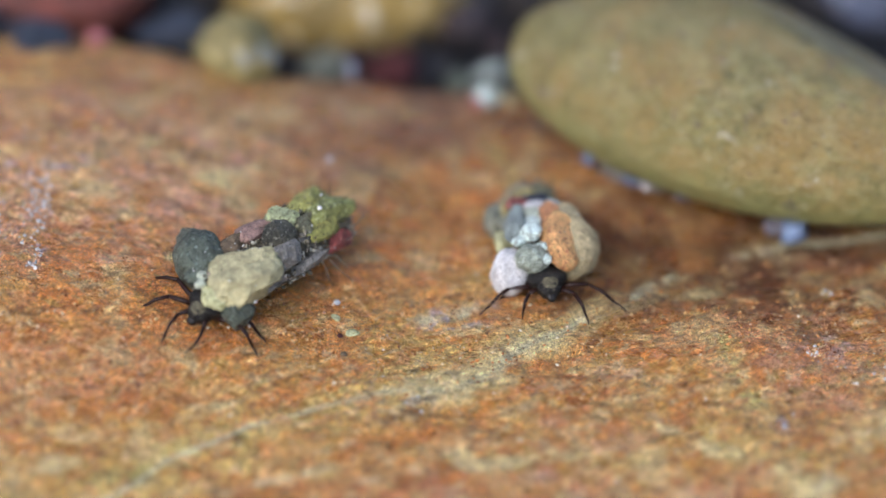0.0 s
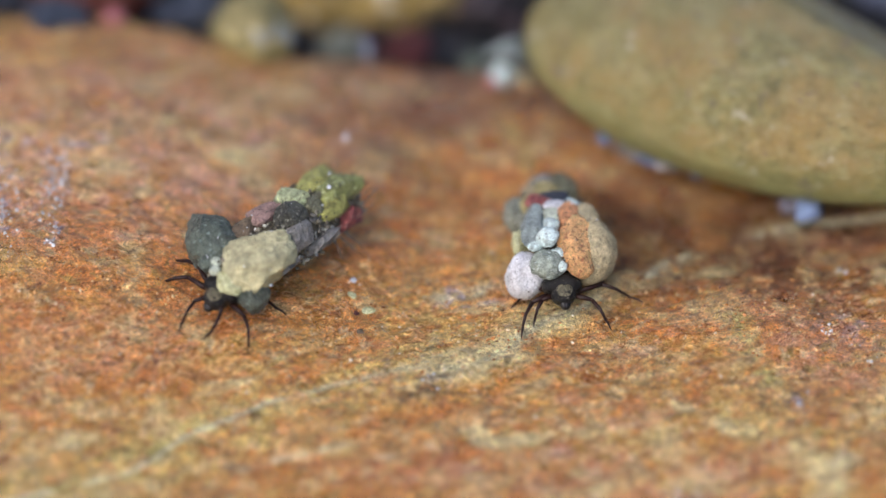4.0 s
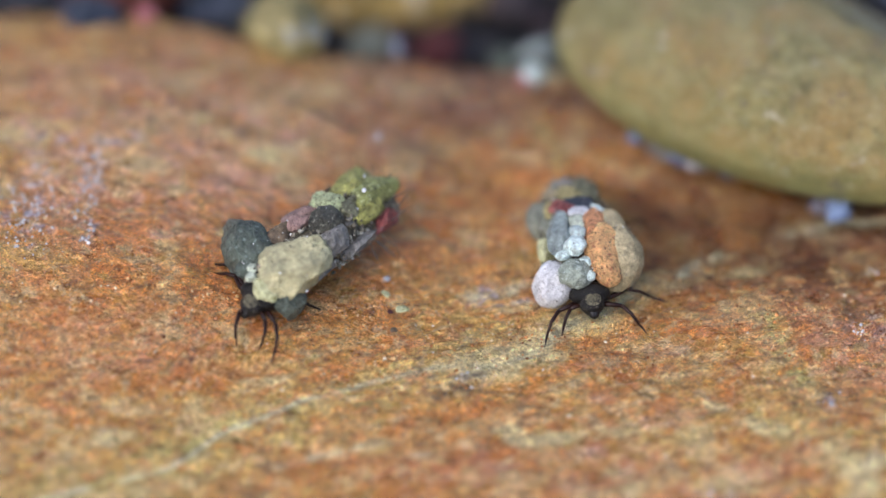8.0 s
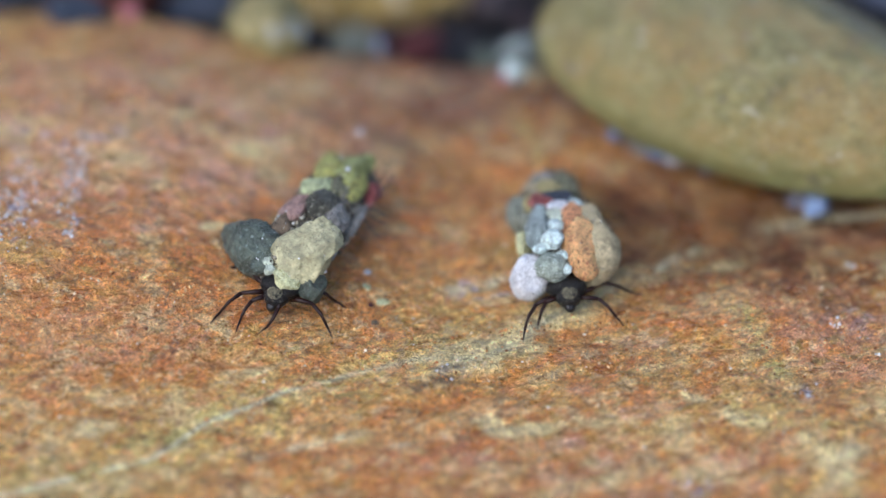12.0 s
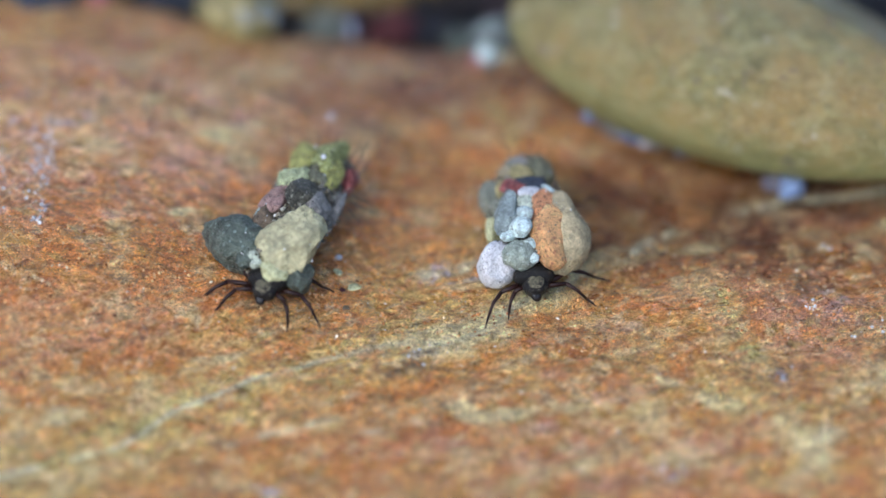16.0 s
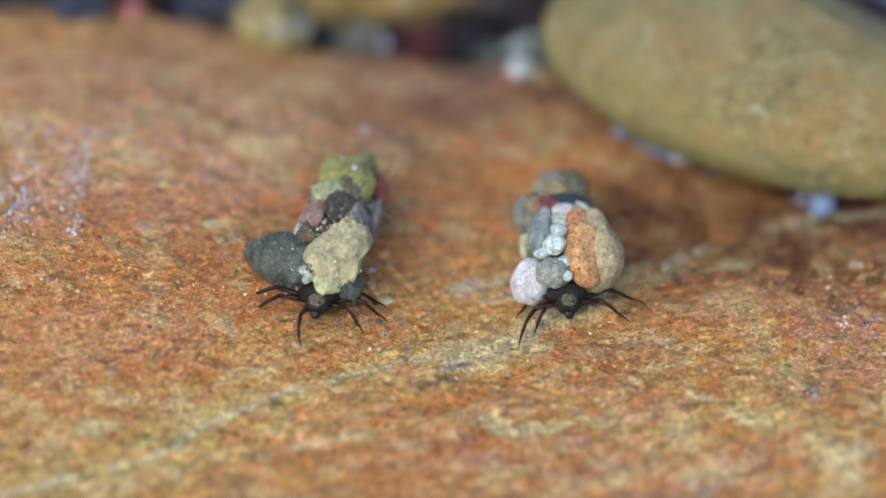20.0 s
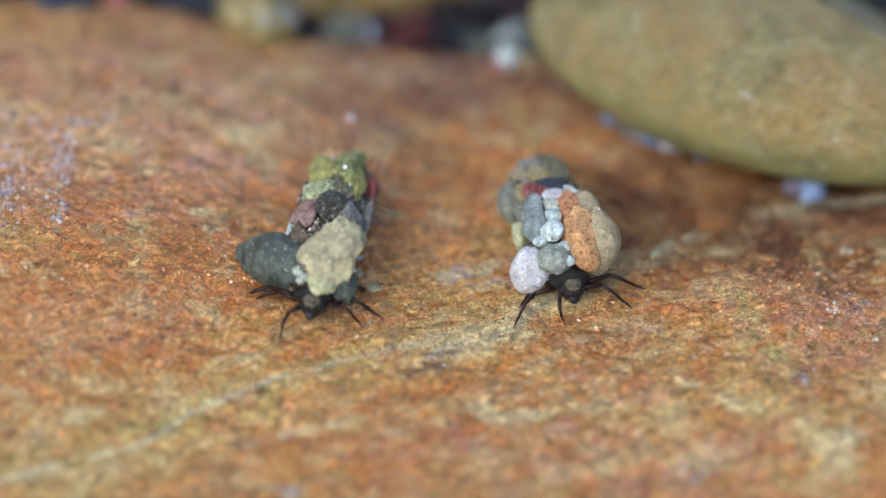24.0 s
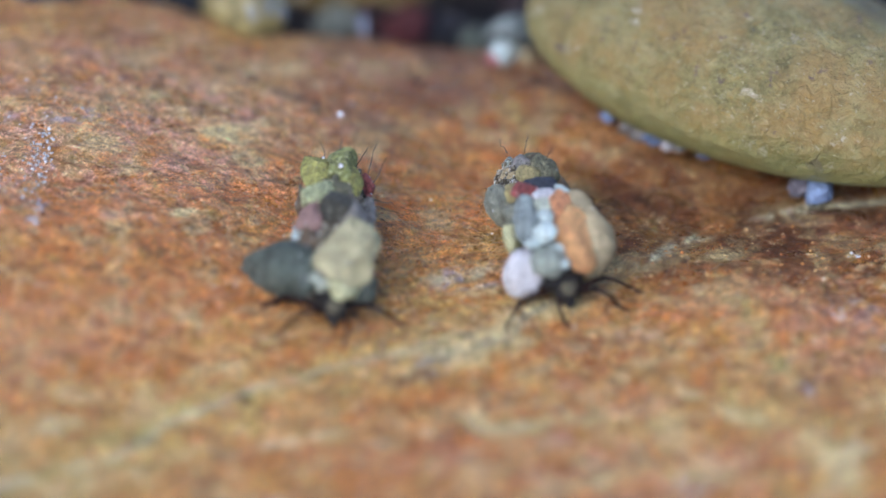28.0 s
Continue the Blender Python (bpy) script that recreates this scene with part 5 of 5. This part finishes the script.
add_body(larva_b, 4, [
    ((-0.6, -1.0, 1.1), (-1.93, -2.75), [(0, -0), (1, -2), (6, -2), (8, -4), (9, -2), (10, 0), (11, -1), (12, -5), (16, 6), (17, 4), (18, 2), (19, -3), (20, -6), (23, 30), (24, 33), (25, 50), (26, 37), (27, 45), (28, 46)]),
    ((0.6, -1.0, 1.1), (3.52, -2.62), [(0, -34), (1, -18), (2, -19), (3, -21), (6, -13), (7, -10), (8, -9), (9, -8), (10, -7), (11, -2), (12, -5), (15, 13), (16, 13), (17, 17), (18, 15), (19, 16), (20, 18), (23, 7), (24, 6), (25, 13), (26, 9), (28, 2)]),
    ((-0.8, -0.7, 1.15), (-3.26, -3.55), [(0, -34), (1, -7), (2, 17), (3, 14), (6, -2), (7, -1), (8, 0), (9, 0), (10, -0), (11, 0), (12, 3), (15, 1), (16, 1), (17, 5), (18, 7), (19, 6), (20, 2), (23, -11), (24, -15), (25, -16), (26, -27), (27, -15), (28, -20)]),
    ((0.8, -0.7, 1.15), (5.1, -0.15), [(0, -34), (1, -47), (2, -32), (3, -9), (6, -6), (7, 1), (8, 1), (9, 1), (10, 1), (11, 2), (12, 2), (15, 2), (16, 8), (17, -1), (18, 5), (19, 3), (20, 2), (23, -11), (24, -11), (25, -10), (26, -3), (28, -13)]),
    ((-0.9, -0.4, 1.2), (-3.21, 0.2), [(0, 14), (1, 14), (2, 1), (3, 25), (6, 4), (7, -2), (8, -4), (9, -4), (10, -10), (17, -13), (18, -1), (19, 20), (20, 29), (28, 29)]),
    ((0.9, -0.4, 1.2), (3.47, 1.46), [(0, 4), (15, 4), (16, -1), (17, -1), (19, 1), (28, 1)]),
])

# a bubble on a strand of algae, and flecks
strand = tagged(new("algae_bubble"), "tiny silvery bubble on a thin algae strand on the rock", "bubble")
bub_x, bub_y, _ = lay(-6.8, 12.8, 0)
strand.matrix_basis = at(bub_x, bub_y, height(bub_x, bub_y) - 0.05)
part("strand", tube_mesh("strand", [(0.2, 0, 0), (0.1, 0, 0.5), (0, 0, 1.1)], [0.04, 0.03, 0.03], M["hair"], 5), strand)
part("bubble", stone_mesh("bubble", (0.22, 0.22, 0.22), M["bubble"], 2, facets=0, rough=0.01, level=3), strand, at(0, 0, 1.3))
strip = tagged(new("drifting_flake", stone_mesh("drifting_flake", (7.5, 1.1, 0.16), M["flake"], 78, facets=5, level=4)), "long pale strip drifting past above the rock", "flake")
flake = tagged(new("drifting_flake", stone_mesh("drifting_flake", (2.0, 1.2, 0.3), M["flake"], 77, facets=5, level=3)), "pale flake drifting in the current above the rock", "flake")


# ---- what moves ----
def motions():
    # the first larva leans over at first, its side stone raised, and drags its tail
    lean, tail = np.array(LEAN_A).T, np.array(TAIL_A).T
    walk(larva_a, [(t, at(*lay(x, y, 0.03 * np.interp(t, *tail)), 0, 0, a) @ at(0, 0, 2.5) @ pose(0, 0, 0, float(np.interp(t, *tail)), float(np.interp(t, *lean))) @ at(0, 0, -2.5)) for t, x, y, a in TRACK_A])
    # the second larva drags its tail at first, and lifts it as it comes forward
    for_tail = np.array(TAIL_B).T
    walk(larva_b, [(t, at(x, y, 0.03 * np.interp(t, *for_tail), 0, 0, a) @ pose(0, 0, 0, float(np.interp(t, *for_tail)))) for t, x, y, a in TRACK_B])
    for leg, hip, swings in LEGS:
        walk(leg, [(t, at(*hip, 0, 0, a)) for t, a in swings])
    walk(flake, [(0.0, at(-120, -34, 33, 10, 0, 10)), (0.8, at(-27, -25, 32, 10, 0, 20)), (0.9, at(-16.8, -21.9, 32, 10, 10, 30)), (1.0, at(-6.6, -19.6, 32, 10, 20, 20)), (1.1, at(3.4, -17.6, 32, 20, 10, 0)),
                 (1.2, at(13, -20.3, 32, 30, 10, -20)), (1.3, at(25, -27.7, 32, 20, 20, -30)), (1.4, at(38, -34, 32, 20, 20, -40)), (3.0, at(150, -60, 32, 20, 20, -50)), (28.0, at(380, -120, 30, 20, 20, -60))])
    walk(strip, [(0.0, at(420, 0, 24, 60, 0, -14)), (13.5, at(150, -8, 24, 70, 0, -16)), (14.3, at(46, -9.5, 24, 74, 0, -18)), (14.5, at(24, -11.2, 24, 72, 4, -22)), (14.6, at(14.3, -13.2, 24, 30, 4, -26)),
                 (14.7, at(3, -1, 26, 30, 5, -34)), (14.8, at(-9, 14, 28, 30, 5, -38)), (16.0, at(-160, 90, 32, 30, 0, -40)), (28.0, at(-500, 160, 30, 30, 0, -40))])




TRACK_A = [
    (0, -13.90, -4.06, -38.9), (0.5, -13.83, -4.08, -37.9), (1, -13.98, -4.88, -37.1), (1.5, -13.87, -4.96, -36.7), (2, -13.85, -5.04, -35.9), (2.5, -13.87, -4.94, -35.9),
    (3, -13.96, -5.23, -37.1), (3.5, -13.99, -5.02, -36.0), (5.5, -14.26, -5.41, -38.1), (6, -14.98, -5.56, -40.2), (6.5, -14.98, -5.43, -40.3), (7, -14.88, -5.24, -40.5),
    (7.5, -14.35, -5.50, -39.0), (8, -13.87, -5.92, -35.9), (8.5, -13.48, -6.01, -33.3), (9, -13.22, -6.02, -31.5), (9.5, -12.78, -5.71, -29.2), (10, -12.42, -5.57, -27.6),
    (10.5, -12.09, -5.65, -27.4), (11, -12.17, -5.69, -25.6), (11.5, -11.58, -5.66, -23.0), (12, -11.44, -5.63, -21.3), (12.5, -10.76, -6.27, -20.1), (14.5, -10.54, -6.25, -16.8),
    (15, -10.43, -6.30, -15.9), (15.5, -10.40, -6.46, -16.7), (16, -10.33, -6.39, -17.2), (16.5, -10.19, -6.86, -17.0), (17, -10.32, -6.71, -15.9), (17.5, -10.27, -6.38, -14.2),
    (18, -9.89, -6.39, -12.4), (18.5, -9.74, -6.09, -11.2), (19, -9.53, -6.14, -10.9), (19.5, -9.36, -6.30, -9.2), (20, -9.24, -6.47, -9.5), (20.5, -9.05, -6.67, -7.9),
    (22.5, -8.93, -7.14, -7.5), (23, -8.64, -7.22, -7.2), (23.5, -8.64, -7.82, -8.1), (24, -8.69, -7.91, -8.1), (24.5, -8.84, -7.97, -8.4), (25, -8.71, -7.78, -7.9),
    (25.5, -8.82, -7.68, -8.2), (26, -8.50, -7.69, -7.0), (26.5, -7.88, -8.06, -5.8), (27, -7.31, -8.15, -2.6), (27.5, -6.80, -8.15, -0.5), (28, -6.55, -7.97, 1.4),
]
LEAN_A = [(0, 10), (9, 9), (10, 6.5), (12, 4), (15, 1.5), (20, 0), (28, 0)]
TAIL_A = [(0, -4), (1, -3), (2, -1.5), (3, -1), (5.5, -2.5), (6, -2.5), (7, -1.5), (8, 0), (28, 0)]
TAIL_B = [(0, -10), (1.5, -9.5), (2, -7), (2.5, -4.5), (3, -6), (3.5, -5), (5.5, -4), (7, -2.5), (12, -1.5), (17, 0), (25, 1.5), (28, 1.5)]
TRACK_B = [
    (0, 8.48, -1.53, 7.3), (0.5, 8.42, -1.98, 6.5), (1, 8.27, -2.38, 6.1), (1.5, 8.53, -2.53, 5.9), (2, 8.45, -3.49, 5.7), (2.5, 8.47, -4.32, 4.9),
    (3, 8.35, -4.29, 5.0), (3.5, 8.36, -4.45, 4.7), (5.5, 8.13, -4.75, 4.3), (6, 8.12, -5.02, 6.1), (6.5, 7.99, -5.48, 6.3), (7, 7.87, -5.48, 6.5),
    (7.5, 7.91, -5.48, 6.7), (8, 7.93, -5.56, 6.9), (8.5, 7.79, -5.70, 7.0), (9, 7.80, -5.62, 7.9), (9.5, 7.70, -5.67, 8.1), (10, 7.63, -5.90, 8.2),
    (10.5, 7.65, -5.75, 6.9), (11, 7.71, -5.72, 6.2), (11.5, 7.64, -5.73, 6.1), (12, 7.76, -5.61, 5.6), (12.5, 7.82, -5.67, 6.6), (14.5, 7.57, -6.33, 4.5),
    (15, 7.74, -5.97, 2.8), (15.5, 7.46, -6.17, 3.7), (16, 7.38, -6.11, 2.8), (16.5, 7.36, -6.05, 3.1), (17, 7.47, -6.01, 2.5), (17.5, 7.53, -6.10, 2.4),
    (18, 7.48, -6.14, 2.2), (18.5, 7.35, -6.20, 2.3), (19, 7.32, -6.11, 2.5), (19.5, 7.34, -6.47, 2.0), (20, 7.40, -6.39, 2.4), (20.5, 7.49, -6.30, 2.2),
    (22.5, 8.03, -5.98, 8.8), (23, 8.14, -6.09, 9.3), (23.5, 8.14, -6.15, 10.4), (24, 8.24, -6.22, 10.8), (24.5, 8.16, -6.22, 11.1), (25, 8.18, -6.32, 11.8),
    (25.5, 8.84, -6.44, 12.9), (26, 8.64, -6.51, 12.9), (26.5, 8.13, -6.02, 11.3), (27, 8.34, -5.96, 11.9), (27.5, 8.14, -5.88, 12.4), (28, 8.15, -6.05, 13.4),
]
motions()
